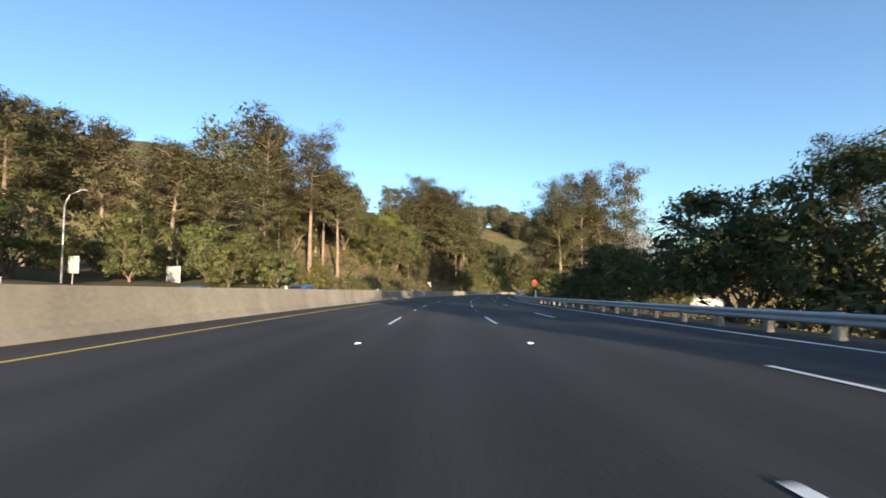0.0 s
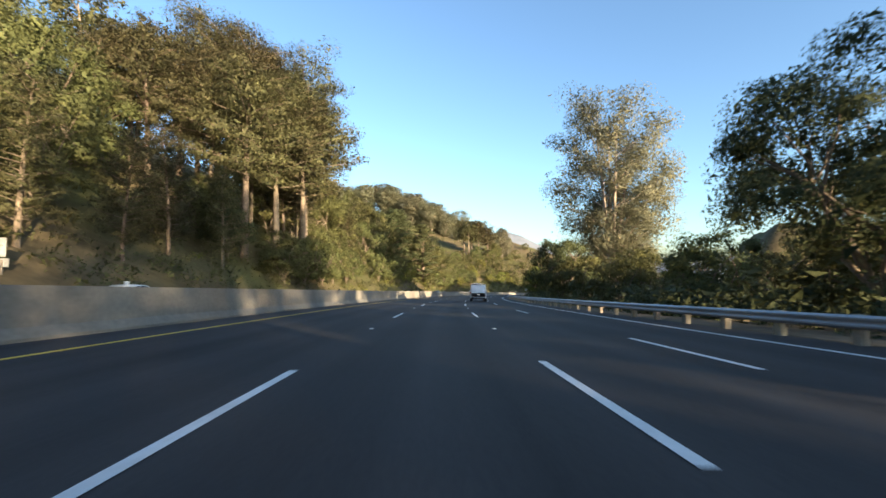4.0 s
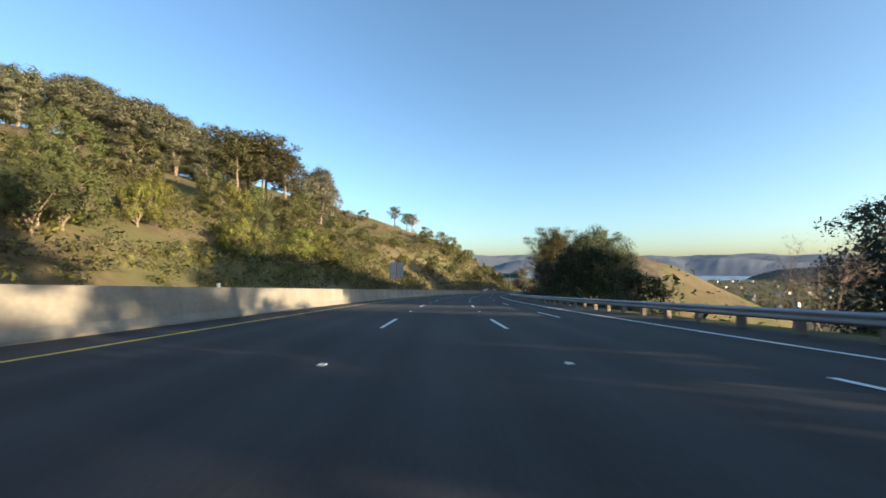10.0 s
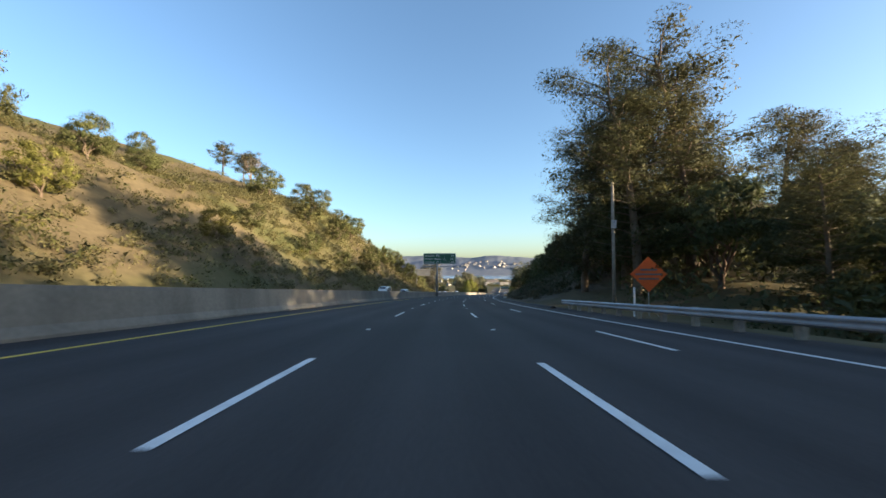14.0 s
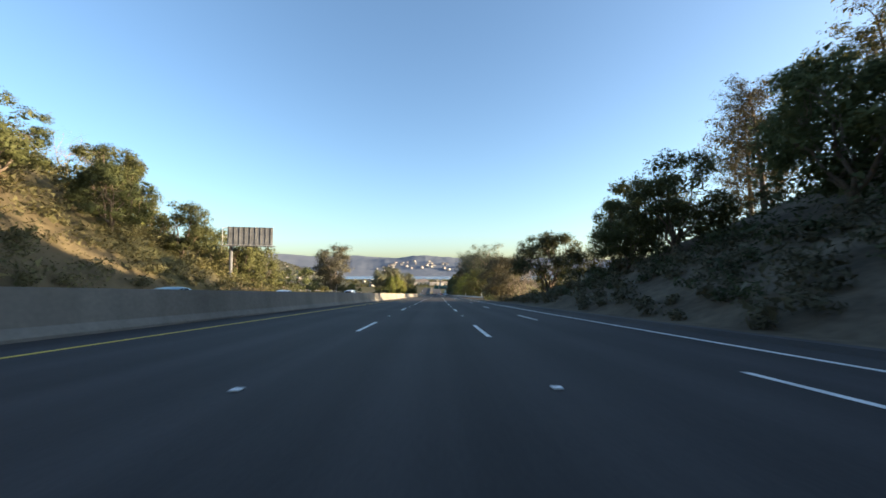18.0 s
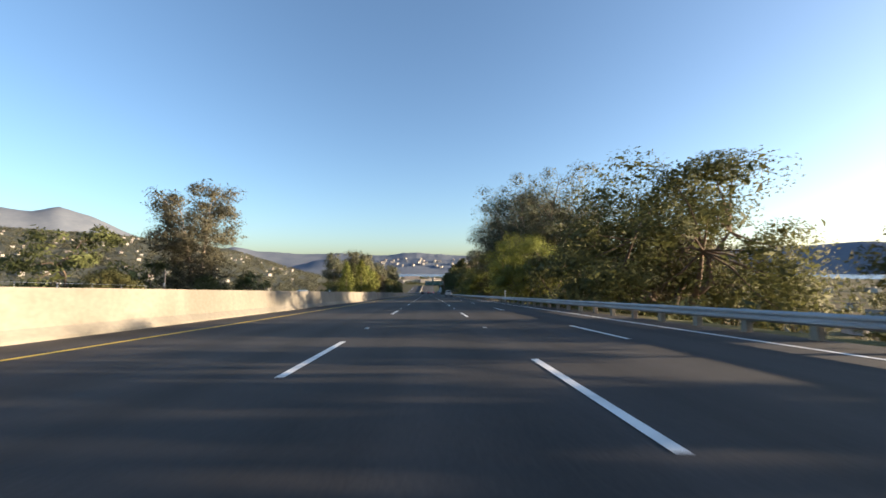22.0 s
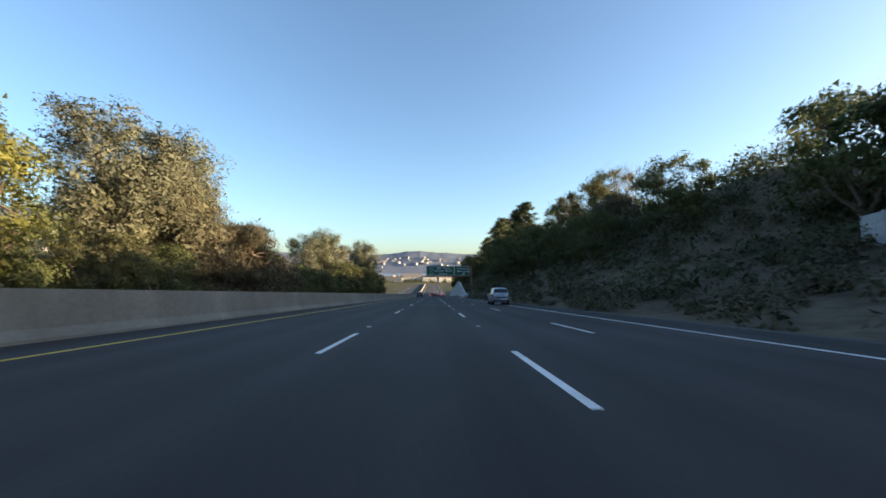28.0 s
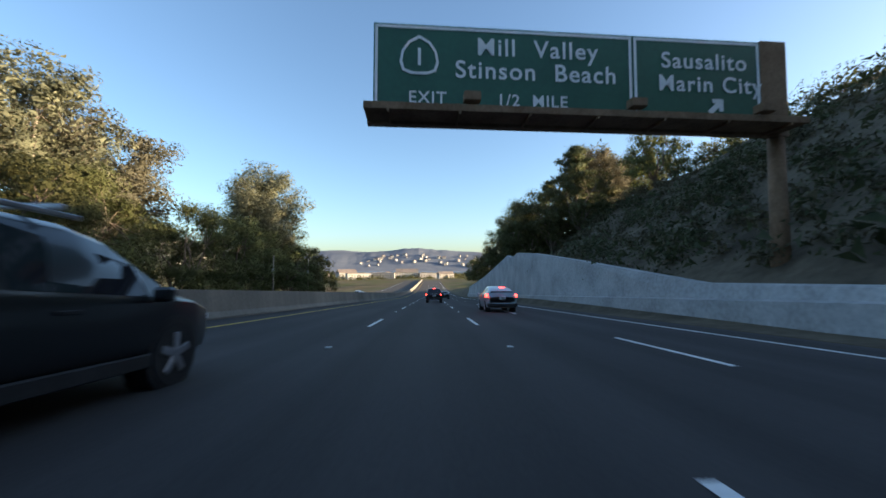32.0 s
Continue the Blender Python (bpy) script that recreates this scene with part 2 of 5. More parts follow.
def sweep(name, profile, s0, s1, step, mat, closed=True, parent=None, smooth=False, shift=None):
    """Carry a profile of (d, u) along the road from s0 to s1."""
    n = max(2, int(math.ceil((s1 - s0) / step)) + 1)
    ss = np.linspace(s0, s1, n)
    verts, faces, k = [], [], len(profile)
    for s in ss:
        dd = shift(s) if shift else 0.0
        verts += [spot(s, d + dd, u) for d, u in profile]
    for i in range(n - 1):
        for j in range(k if closed else k - 1):
            a, b = i * k + j, i * k + (j + 1) % k
            faces.append((a, a + k, b + k, b))
    if closed:
        faces += [tuple(range(k)), tuple((n - 1) * k + j for j in reversed(range(k)))]
    ob = mesh_object(name, verts, faces, mat, parent, smooth)
    run = ob.data.attributes.new("along", "FLOAT", "POINT")
    run.data.foreach_set("value", np.repeat(ss, k).astype(np.float32))
    side = ob.data.attributes.new("across", "FLOAT", "POINT")
    side.data.foreach_set("value", np.tile([p[0] for p in profile], n).astype(np.float32))
    return ob


# ---- the ground: one sheet, a bank to the left, falls and banks to the right, flat low land round the bay ----
LOW = -78.0
LEFT_K = np.array([(-150, .10), (85, .12), (100, .2), (125, .55), (200, .70), (300, .62), (440, .60), (540, .75), (590, .96), (615, .9), (640, .45), (662, .05),
                   (690, -.08), (760, -.13), (900, -.10), (1000, -.06), (1500, -.02)])
LEFT_B = np.array([(-150, .7), (310, .7), (400, .47), (470, .44), (560, .38), (1500, .38)])
RIGHT_K = np.array([(-150, -.2), (60, -.15), (95, -.06), (140, -.06), (220, -.16), (255, 0), (300, 0), (325, -.12), (345, -.40), (455, -.40), (478, 0), (500, .22),
                    (530, .5), (600, .5), (622, .3), (642, -.1), (660, -.4), (842, -.4), (862, -.1), (880, .3), (905, .55), (1000, .7), (1060, .75), (1110, .7),
                    (1150, .45), (1220, .1), (1500, 0)])


def ramp01(x, a, b):
    t = min(1, max(0, (x - a) / (b - a)))
    return t * t * (3 - 2 * t)


def lift(s, d):
    """Height of the ground over the asphalt."""
    z = course(s)[2] - EYE
    if d < -26.5:
        x, k, b = -d - 26.5, np.interp(s, *LEFT_K.T), np.interp(s, *LEFT_B.T)
        run = x if x < 32 else 32 + b * (x - 32) if x < 100 else 32 + b * 68 + np.interp(s, (380, 440, 500, 560), (.5, .52, .52, .3)) * (x - 100)
        if k < 0:
            run = min(x, 60)
        u = k * run
        rough_part = min(1, x / 25)
        if x > 265:
            u += (LOW - z - u) * min(1, (x - 265) / 330)
    elif d > 9.0:
        x, k = d - 9.0, np.interp(s, *RIGHT_K.T)
        x = max(0, x - 1.5)
        cap = np.interp(s, (850, 890), (40, 25))
        u = k * (x if x < cap or k < 0 else cap + 0.1 * (x - cap))
        rough_part = min(1, x / 14)
        if x > 46:
            u += (LOW - z - u) * min(1, (x - 46) / 120)
        if d > 70 and 280 < s < 445:                      # unseen knoll, added beyond the valley to shade the bend
            e = 374 + min(45, max(0, (d - 105) * 0.9))
            k = ramp01(s, 282, 306) * (1 - ramp01(s, e, e + 20)) * ramp01(d, 72, 98) * (1 - ramp01(d, 165, 215))
            u += (28 - u) * k
        if 845 < s < 930 and d < 50:                      # the grass bank below the ribbed wall
            k = ramp01(s, 850, 876) * (1 - ramp01(s, 904, 926))
            u += (min(0.21 * x, 3.4) - u) * k
            rough_part *= 1 - 0.8 * k
    else:
        return -0.08
    u += rough_part * (noise.noise(Vector((s * 0.06, d * 0.06, 0))) * 1.6 + noise.noise(Vector((s * 0.21, d * 0.21, 5))) * 0.6)
    return max(u, LOW - z) - 0.08


DS = [-620, -520, -430, -340, -290, -252, -220, -190, -165, -145, -128, -112, -98, -86, -76, -67, -59, -52, -46, -41, -37, -33.5, -30.5, -28, -26.6, -20, -9, 0, 8.4, 9.4,
      10.6, 12, 14, 16.5, 19.5, 23, 27, 32, 38, 45, 54, 65, 72, 80, 88, 98, 110, 125, 145, 165, 185, 215, 240]
rows_s = np.arange(-140, 1480, 5.0)
gv, gf = [], []
for s in rows_s:
    gv += [spot(s, d, lift(s, d)) for d in DS]
k = len(DS)
for i in range(len(rows_s) - 1):
    for j in range(k - 1):
        a = i * k + j
        gf.append((a, a + 1, a + k + 1, a + k))
# the far low land, out to the horizon, joins the same sheet
base = len(gv)
HUB = spot(700, 0, 0)
ring = 48
for r in (4600,):
    for i in range(ring):
        ang = 2 * math.pi * i / ring
        gv.append(Vector((HUB.x + r * math.sin(ang), HUB.y + r * math.cos(ang), LOW - 0.6)))
gv.append(Vector((HUB.x, HUB.y, LOW - 0.6)))
for i in range(ring):
    gf.append((base + ring, base + (i + 1) % ring, base + i))
land = mesh_object("ground", gv, gf, GRASS, smooth=True)
land.data.materials.append(LITTER)                        # leaf litter under the trees of the steep banks
for p in land.data.polygons:
    if p.index < (len(rows_s) - 1) * (k - 1):
        s, d = rows_s[p.index // (k - 1)], DS[p.index % (k - 1)]
        if 9 < d < 60 and (s < 205 + 4 * math.sin(d) or 500 + 3 * math.sin(d) < s < 650 + 6 * math.sin(d * .7) or 872 + 4 * math.sin(d) < s < 1180):
            p.material_index = 1
tagged(land, "dry grass hillside with green patches falling to low land", "ground", kind="structure")

# ---- carriageways, lines, barrier, rails ----
EDGE_R = 7.1


def right_edge(s):
    return float(np.interp(s, [-150, 60, 85, 200, 240, 290, 400, 640, 720, 900, 1500], [0.4, 0.3, -0.1, 0.1, 0.4, -0.6, -0.75, -0.7, 0, 0.2, 0.3]))


road = sweep("road", [(-8.9, 0.0), (8.6, 0.0), (9.2, -0.4), (-8.9, -0.4)], -140, 1400, 4, ASPHALT)
tagged(road, "dark grey asphalt carriageway with four lanes", "road", kind="structure")
road2 = sweep("opposite_road", [(-25.6, 0.0), (-9.8, 0.0), (-9.8, -0.4), (-25.6, -0.4)], -140, 1400, 4, ASPHALT)
tagged(road2, "dark grey asphalt carriageway behind the barrier", "road", kind="structure")


def stripe(name, d, w, mat, s0=-130, s1=1350, shift=None, parent=road):
    return sweep(name, [(d - w / 2, 0.006), (d + w / 2, 0.006)], s0, s1, 4, mat, closed=False, parent=parent, shift=shift)


stripe("yellow_edge_line", -6.95, 0.15, YELLOW)
stripe("white_edge_line", EDGE_R, 0.14, WHITE, shift=right_edge)
stripe("white_edge_line", -24.0, 0.15, WHITE, parent=road2)
stripe("yellow_edge_line", -11.0, 0.15, YELLOW, parent=road2)
dash_me = bpy.data.meshes.new("lane_dash")
dash_me.from_pydata([(-.062, 0, 0), (.062, 0, 0), (.062, 3.66, 0), (-.062, 3.66, 0)], [], [(0, 1, 2, 3)])
dash_me.materials.append(WHITE)
# each lane line was painted in its own rhythm
DASH_SHIFT = {-2.0: [(0, -.8), (220, -.3), (400, .4), (560, 1.2), (700, 2.3), (850, 3.1), (930, 3.8), (945, 14.2), (1400, 13.2)], 1.56: [(0, -.5), (100, .2), (300, -.4), (420, .3), (600, -.2), (1400, .1)],
              4.4: [(0, 2.9), (120, 3.0), (250, 4.2), (420, 4.8), (560, 6.4), (650, 5.6), (760, 6.6), (1010, 7.0), (1400, 7.0)]}
for i in range(-6, 92):
    for d in (-2.0, 1.56, 4.4):
        s = 13.6 + 14.63 * i
        s += float(np.interp(s, *np.array(DASH_SHIFT[d]).T))
        ob = new("lane_dash", dash_me)
        ob.parent = road
        ob.matrix_world = stand(s, d, 0.008, tilt=True)
stud_bm = bmesh.new()
block(stud_bm, (-.06, -.06, 0), (.06, .06, .02), 0.006)
stud_me = bpy.data.meshes.new("road_stud")
stud_bm.to_mesh(stud_me)
stud_bm.free()
stud_me.materials.append(WHITE)
for i in range(-3, 76):
    for d in (-2.0, 1.56):
        ob = new("road_stud", stud_me)
        ob.parent = road
        ob.matrix_world = stand(13.6 + 14.63 * i + 9.15, d, 0.004, tilt=True)

BAR = [(-8.86, -.05), (-8.86, .08), (-9.06, .30), (-9.18, 1.22), (-9.42, 1.22), (-9.54, .30), (-9.74, .08), (-9.74, -.05)]
barrier = sweep("median_barrier", BAR, -140, 1400, 4, CONCRETE)
tagged(barrier, "long tan concrete median barrier between the carriageways", "barrier", kind="structure")


# ---- guard rails on timber posts ----
WAVE = [(0.00, 0.320), (.03, 0.340), (.07, 0.370), (.07, 0.410), (.03, 0.450), (.03, 0.480), (.07, 0.520), (.07, 0.560), (.03, 0.590), (0.0, 0.610), (-.012, 0.600), (.018, 0.585),
        (.055, 0.550), (.055, 0.530), (.018, 0.490), (.018, 0.440), (.055, 0.400), (.055, 0.380), (.018, 0.345), (-.012, 0.330)]
post_bm = bmesh.new()
block(post_bm, (-.08, -.1, -.9), (.10, .1, .62), 0.012)
post_me = bpy.data.meshes.new("post")
post_bm.to_mesh(post_me)
post_bm.free()
post_me.materials.append(TIMBER)


def guard_rail(s0, s1, d):
    rail = thing("guard_rail", stand(s0, d), "long galvanised steel guard rail on timber posts beside the road", "guard rail", "roadside rails")
    inv = rail.matrix_world.inverted()
    beam = sweep("beam", [(d - .08 - x, u) for x, u in WAVE], s0, s1, 4, STEEL)
    beam.parent, beam.matrix_parent_inverse = rail, inv
    n = int((s1 - s0) / 1.905)
    for i in range(n + 1):
        ob = new("post", post_me)
        ob.parent = rail
        ob.matrix_world = stand(s0 + i * 1.905, d + 0.02, 0)
    return rail


guard_rail(-60, 205, 8.45)
guard_rail(288, 478, 8.35)
guard_rail(642, 870, 8.3)
guard_rail(996, 1013, 8.9)
for a, b in ((205, 288), (478, 642), (870, 978)):
    dike = sweep("asphalt_kerb", [(8.0, 0), (8.1, .13), (8.3, .15), (8.5, .02)], a, b, 4, SHOULDER, closed=False, shift=lambda s: right_edge(s) * 0.8)
    tagged(dike, "low asphalt kerb at the foot of the bank", "kerb", kind="structure")

# ---- trees ----
BARK = material("pine_bark", (0.10, 0.075, 0.055), (0.22, 0.17, 0.125), scale=0.8, rough=0.95, fine=6, bump=0.5, vary=0.2)
PALE_BARK = material("eucalyptus_bark", (0.15, 0.12, 0.09), (0.36, 0.30, 0.24), scale=1.6, rough=0.85, fine=3, bump=0.2, vary=0.2)
GUM_BARK = material("pale_gum_bark", (0.20, 0.16, 0.12), (0.48, 0.41, 0.33), scale=1.6, rough=0.85, fine=3, bump=0.2, vary=0.2)
TWIG = material("bare_twigs", (0.16, 0.12, 0.09), (0.26, 0.21, 0.17), scale=1, rough=0.95, vary=0.2)
PINE = leafy("pine_needles", (0.046, 0.048, 0.023), (0.118, 0.108, 0.052))
CYPRESS = leafy("cypress_leaves", (0.042, 0.054, 0.026), (0.105, 0.115, 0.052))
EUC = leafy("eucalyptus_leaves", (0.090, 0.094, 0.060), (0.195, 0.188, 0.120))
OAK = leafy("oak_leaves", (0.058, 0.066, 0.026), (0.145, 0.148, 0.058))
LIME = leafy("bright_leaves", (0.1, 0.11, 0.026), (0.22, 0.22, 0.06))
SCRUB = leafy("dry_scrub", (0.095, 0.082, 0.04), (0.21, 0.175, 0.085))
WILLOW = leafy("russet_leaves", (0.085, 0.078, 0.046), (0.165, 0.150, 0.088))


def unit(a):
    return a / (np.linalg.norm(a, axis=1)[:, None] + 1e-9)


def leaves(rng, centres, radii, count, length, width, shell=0.55, droop=0.0, heart=None):
    """Small pointed leaves scattered in ellipsoid tufts, facing outward. Gives corners, faces and the shading direction at each corner."""
    centres, radii = np.asarray(centres, float), np.asarray(radii, float)
    count, length, width = int(count * 2.0), length * 0.78, width * 1.25
    n = len(centres) * count
    c, r = np.repeat(centres, count, 0), np.repeat(radii, count, 0)
    way = unit(rng.normal(size=(n, 3)))
    far = (shell + (1 - shell) * rng.random(n)) ** 0.7
    far *= np.where(rng.random(n) < 0.25, rng.random(n), 1)
    p = c + way * r * far[:, None]
    return facing(rng, p, way, length * (0.7 + 0.6 * rng.random(n)) / 2, width * (0.7 + 0.6 * rng.random(n)) / 2, droop, heart)


def facing(rng, p, way, length, width, droop, heart):
    n = len(p)
    out = unit(p - heart) if heart is not None else np.tile((0.0, 0.0, 1.0), (n, 1))
    soft = unit(way * 0.75 + out * 0.55 + np.array((0, 0, 0.15)) + rng.normal(size=(n, 3)) * 0.16)
    face = unit(soft + rng.normal(size=(n, 3)) * 0.5)
    a = rng.normal(size=(n, 3))
    a[:, 2] -= droop
    a = unit(a - face * (a * face).sum(1)[:, None])
    b = np.cross(face, a) * width[:, None]
    a = a * length[:, None]
    return np.stack([p - a, p + b, p + a], 1).reshape(-1, 3)[:, :], np.arange(3 * n).reshape(-1, 3)[:, [0, 2, 1]], np.repeat(soft, 3, 0)


def inner(rng, centres, radii, each, size, heart=None):
    """Broader leaves inside each tuft, which close the crown behind the outer ones."""
    centres, radii = np.repeat(np.asarray(centres, float), each, 0), np.repeat(np.asarray(radii, float), each, 0)
    n = len(centres)
    off = rng.normal(size=(n, 3)) * 0.36
    size = np.minimum(radii[:, 0] * 0.34, size) * (0.7 + 0.6 * rng.random(n))
    return facing(rng, centres + off * radii, unit(off), size, size * 0.75, 0.0, heart)


def foliage(name, sets, mat, parent=None):
    """One mesh of leaf triangles with soft outward shading."""
    start = np.cumsum([0] + [len(v) for v, _, _ in sets])
    v, f, q = np.concatenate([x[0] for x in sets]), np.concatenate([x[1] + o for x, o in zip(sets, start)]), np.concatenate([x[2] for x in sets])
    me = bpy.data.meshes.new(name)
    me.vertices.add(len(v)), me.loops.add(3 * len(f)), me.polygons.add(len(f))
    me.vertices.foreach_set("co", v.astype(np.float32).ravel())
    me.loops.foreach_set("vertex_index", f.astype(np.int32).ravel())
    me.polygons.foreach_set("loop_start", np.arange(0, 3 * len(f), 3, dtype=np.int32))
    me.polygons.foreach_set("use_smooth", np.ones(len(f), dtype=bool))
    me.materials.append(mat)
    me.update(calc_edges=True)
    me.normals_split_custom_set_from_vertices(q.astype(np.float32))
    ob = new(name, me)
    if parent:
        ob.parent = parent
    return ob


def tube(points, radii, sides=6):
    points = [Vector(p) for p in points]
    verts, faces = [], []
    for i, p in enumerate(points):
        way = (points[min(i + 1, len(points) - 1)] - points[max(i - 1, 0)]).normalized()
        q = way.to_track_quat("Z", "Y")
        for j in range(sides):
            ang = 2 * math.pi * j / sides
            verts.append(p + q @ Vector((math.cos(ang) * radii[i], math.sin(ang) * radii[i], 0)))
    for i in range(len(points) - 1):
        for j in range(sides):
            a, b = i * sides + j, i * sides + (j + 1) % sides
            faces.append((a, b, b + sides, a + sides))
    return verts, faces


def merge(pieces):
    verts, faces = [], []
    for v, f in pieces:
        o = len(verts)
        verts += [tuple(x) for x in v]
        faces += [tuple(int(i) + o for i in x) for x in f]
    return verts, faces


def limb(rng, a, b, r, bend=0.15, n=4):
    a, b = np.array(a, float), np.array(b, float)
    L = np.linalg.norm(b - a)
    pts = [a + (b - a) * t + rng.normal(size=3) * bend * L * 0.25 * math.sin(t * math.pi) for t in np.linspace(0, 1, n)]
    return tube(pts, list(np.linspace(r, r * 0.25, n)), 4)


PROTO = {}


def build_tree(kind, number, grain=1, fine=1.0):
    """One tree of its kind at the origin, at its usual size: an empty with trunk and crown."""
    rng = np.random.default_rng(sum(map(ord, kind)) * 31 + number)
    wood, cent, rad = [], [], []
    leaf, bark, count, ll, lw, droop = PINE, BARK, 60, 0.75, 0.30, 0.0
    if kind in ("pine", "fir"):                          # tall trunk, flat-topped broken crown, 30 m; the fir is clothed almost to the ground
        H, first = 30, (0.34 + 0.16 * rng.random()) if kind == "pine" else 0.16
        lean = rng.normal(size=2) * 1.2
        axis = lambda z: np.array([lean[0] * (z / H) ** 2, lean[1] * (z / H) ** 2, z])
        wood.append(tube([axis(z) for z in np.linspace(-1.5, H * 0.97, 8)], list(np.linspace(.55, .08, 8)), 8))
        many = 42 if kind == "pine" else 50
        for i in range(many):
            z = H * (first + (0.98 - first) * (i / (many - 1)) ** 0.9)
            ang = i * 2.4 + rng.normal() * 0.4
            top = (z / H - first) / (1 - first)
            L = (2.6 + 4.0 * math.sin(min(1, top * 1.25 + 0.18) * math.pi * 0.86)) * (0.65 + 0.6 * rng.random())
            end = axis(z) + np.array([math.cos(ang) * L, math.sin(ang) * L, L * (0.12 + 0.30 * top)])
            if grain or i % 2 == 0:
                wood.append(limb(rng, axis(z - .6), end, .11))
            for q in (1.0, 0.72, 0.42):
                cent.append(axis(z) + (end - axis(z)) * q + rng.normal(size=3) * 0.45)
                w = (1.1 + 0.9 * rng.random()) * (0.75 + 0.25 * q)
                rad.append((w, w, w * 0.72))
        for i in range(7):                                # dead stubs on the bare trunk
            z = H * (0.15 + (first - 0.15) * rng.random())
            ang = rng.random() * 6.28
            wood.append(limb(rng, axis(z), axis(z) + np.array([math.cos(ang), math.sin(ang), -.1]) * (1 + 2 * rng.random()), .05))
        count = 36
    elif kind in ("euc", "gum"):                                  # several pale leaning stems, hanging tufts, gaps of sky, 30 m
        H, leaf, bark, count, ll, lw, droop = 30, EUC, PALE_BARK, 34, 0.66, 0.26, 0.6
        if kind == "gum":                                # a stand of many bare pale stems under a thinner crown
            bark, count = GUM_BARK, 22
        many = 7 if kind == "gum" else 4
        for k in range(many):
            ang = k * 6.28 / many + rng.normal() * 0.4
            out = 1.8 + 2.4 * rng.random()
            h = H * ((0.86, 0.78, 0.7, 0.82, 0.68, 0.76, 0.72)[k] + 0.05 * rng.random())
            stem = lambda t, ang=ang, out=out, h=h: np.array([math.cos(ang) * out * t ** 1.4, math.sin(ang) * out * t ** 1.4, h * t - 1.0])
            wood.append(tube([stem(t) for t in np.linspace(0, 1, 8)], list(np.linspace(.34, .06, 8)), 7))
            low = 0.48 if kind == "gum" else (0.10, 0.2, 0.32)[grain]
            limbs = 13 if kind == "gum" else 22
            for i in range(limbs):
                t = low + (1 - low) * (i / (limbs - 1))
                a2 = rng.random() * 6.28
                L = (2.2 + 3.4 * rng.random()) * (0.55 + 0.6 * math.sin(min(1, t * 1.02) * 2.75))
                end = stem(t) + np.array([math.cos(a2) * L, math.sin(a2) * L, L * 0.55])
                if grain or i % 3 == 0:
                    wood.append(limb(rng, stem(t - .03), end, .07))
                for q in (1.0, 0.66):
                    w = (1.0 + 1.1 * rng.random()) * (1.15 if kind == "gum" else 1)
                    cent.append(stem(t) + (end - stem(t)) * q + rng.normal(size=3) * 0.4)
                    rad.append((w, w, w * 0.95))
        for i in range(58 if kind == "euc" else 10):      # the domed outside of the crown
            t, a2 = rng.random() ** 0.8, rng.random() * 6.28
            R = 6.2 * math.sqrt(max(0.04, 1 - ((t - 0.36) / 0.68) ** 2)) * (0.72 + 0.34 * rng.random())
            w = 1.1 + 1.0 * rng.random()
            cent.append(np.array([math.cos(a2) * R, math.sin(a2) * R, H * (0.40 + 0.56 * t)])), rad.append((w, w, w * 0.9))
    elif kind == "cypress":                              # dark, dense, level sprays, 16 m
        H, leaf, count, ll, lw = 16, CYPRESS, 58, 0.55, 0.20
        wood.append(tube([(0, 0, z) for z in np.linspace(-1, H * .95, 6)], list(np.linspace(.5, .07, 6)), 8))
        for i in range(44):
            t = i / 43
            z = H * (0.12 + 0.86 * t)
            ang = i * 2.4 + rng.normal() * .5
            L = (5.4 * (1 - t) ** 0.75 + 0.7) * (0.6 + 0.6 * rng.random())
            end = np.array([math.cos(ang) * L, math.sin(ang) * L, z + L * (0.1 + .25 * t)])
            wood.append(limb(rng, (0, 0, z - .4), end, .10))
            for q in (1.0, 0.62, 0.3):
                w = (0.8 + .5 * rng.random()) * (1.25 - .3 * q)
                cent.append(np.array([0, 0, z]) * (1 - q) + end * q + rng.normal(size=3) * .2)
                rad.append((w, w, w * .32))
    elif kind in ("oak", "lime", "willow", "dark"):      # broad rounded crown on spreading limbs, 10 m
        H = 10
        leaf = {"oak": OAK, "lime": LIME, "willow": WILLOW, "dark": CYPRESS}[kind]
        count, ll, lw = (62, 0.5, 0.26) if kind != "willow" else (24, 0.40, 0.18)
        low = {"oak": 0.18, "lime": 0.18, "willow": 0.12}.get(kind, 0.34)
        forks = []
        for k in range(6):
            ang = k * 1.05 + rng.normal() * .3
            L = 1.6 + 1.6 * rng.random()
            e = np.array([math.cos(ang) * L, math.sin(ang) * L, H * (.42 + .22 * rng.random())])
            wood.append(limb(rng, (0, 0, .6), e, .2, 0.3, 5))
            forks.append(e)
        wood.append(tube([(0, 0, -1), (0.05, 0, .8)], [.34, .26], 8))
        tufts = 170 if kind == "willow" else 84 if grain == 2 else 66
        for i in range(tufts):
            ang, t = rng.random() * 6.28, rng.random()
            z = low + (1 - low) * t
            R = 4.5 * math.sqrt(max(0.05, 1 - ((z - 0.5) / 0.56) ** 2)) * ((0.78 + .3 * rng.random()) if i < (0.45 if kind == "willow" else 0.74) * tufts else 0.2 + 0.5 * rng.random())
            p = np.array([math.cos(ang) * R, math.sin(ang) * R, z * H * 0.94])
            f = min(forks, key=lambda q: np.linalg.norm(q - p))
            if i % (2 if grain and kind != "willow" else 5) == 0:
                wood.append(limb(rng, f, p, .06))
            w = 0.75 + .7 * rng.random()
            cent.append(p), rad.append((w, w, w * .75))
    elif kind == "spire":                                # upright cone of foliage, 14 m
        H, leaf, count, ll, lw = 14, LIME if number % 2 else OAK, 44, 0.5, 0.24
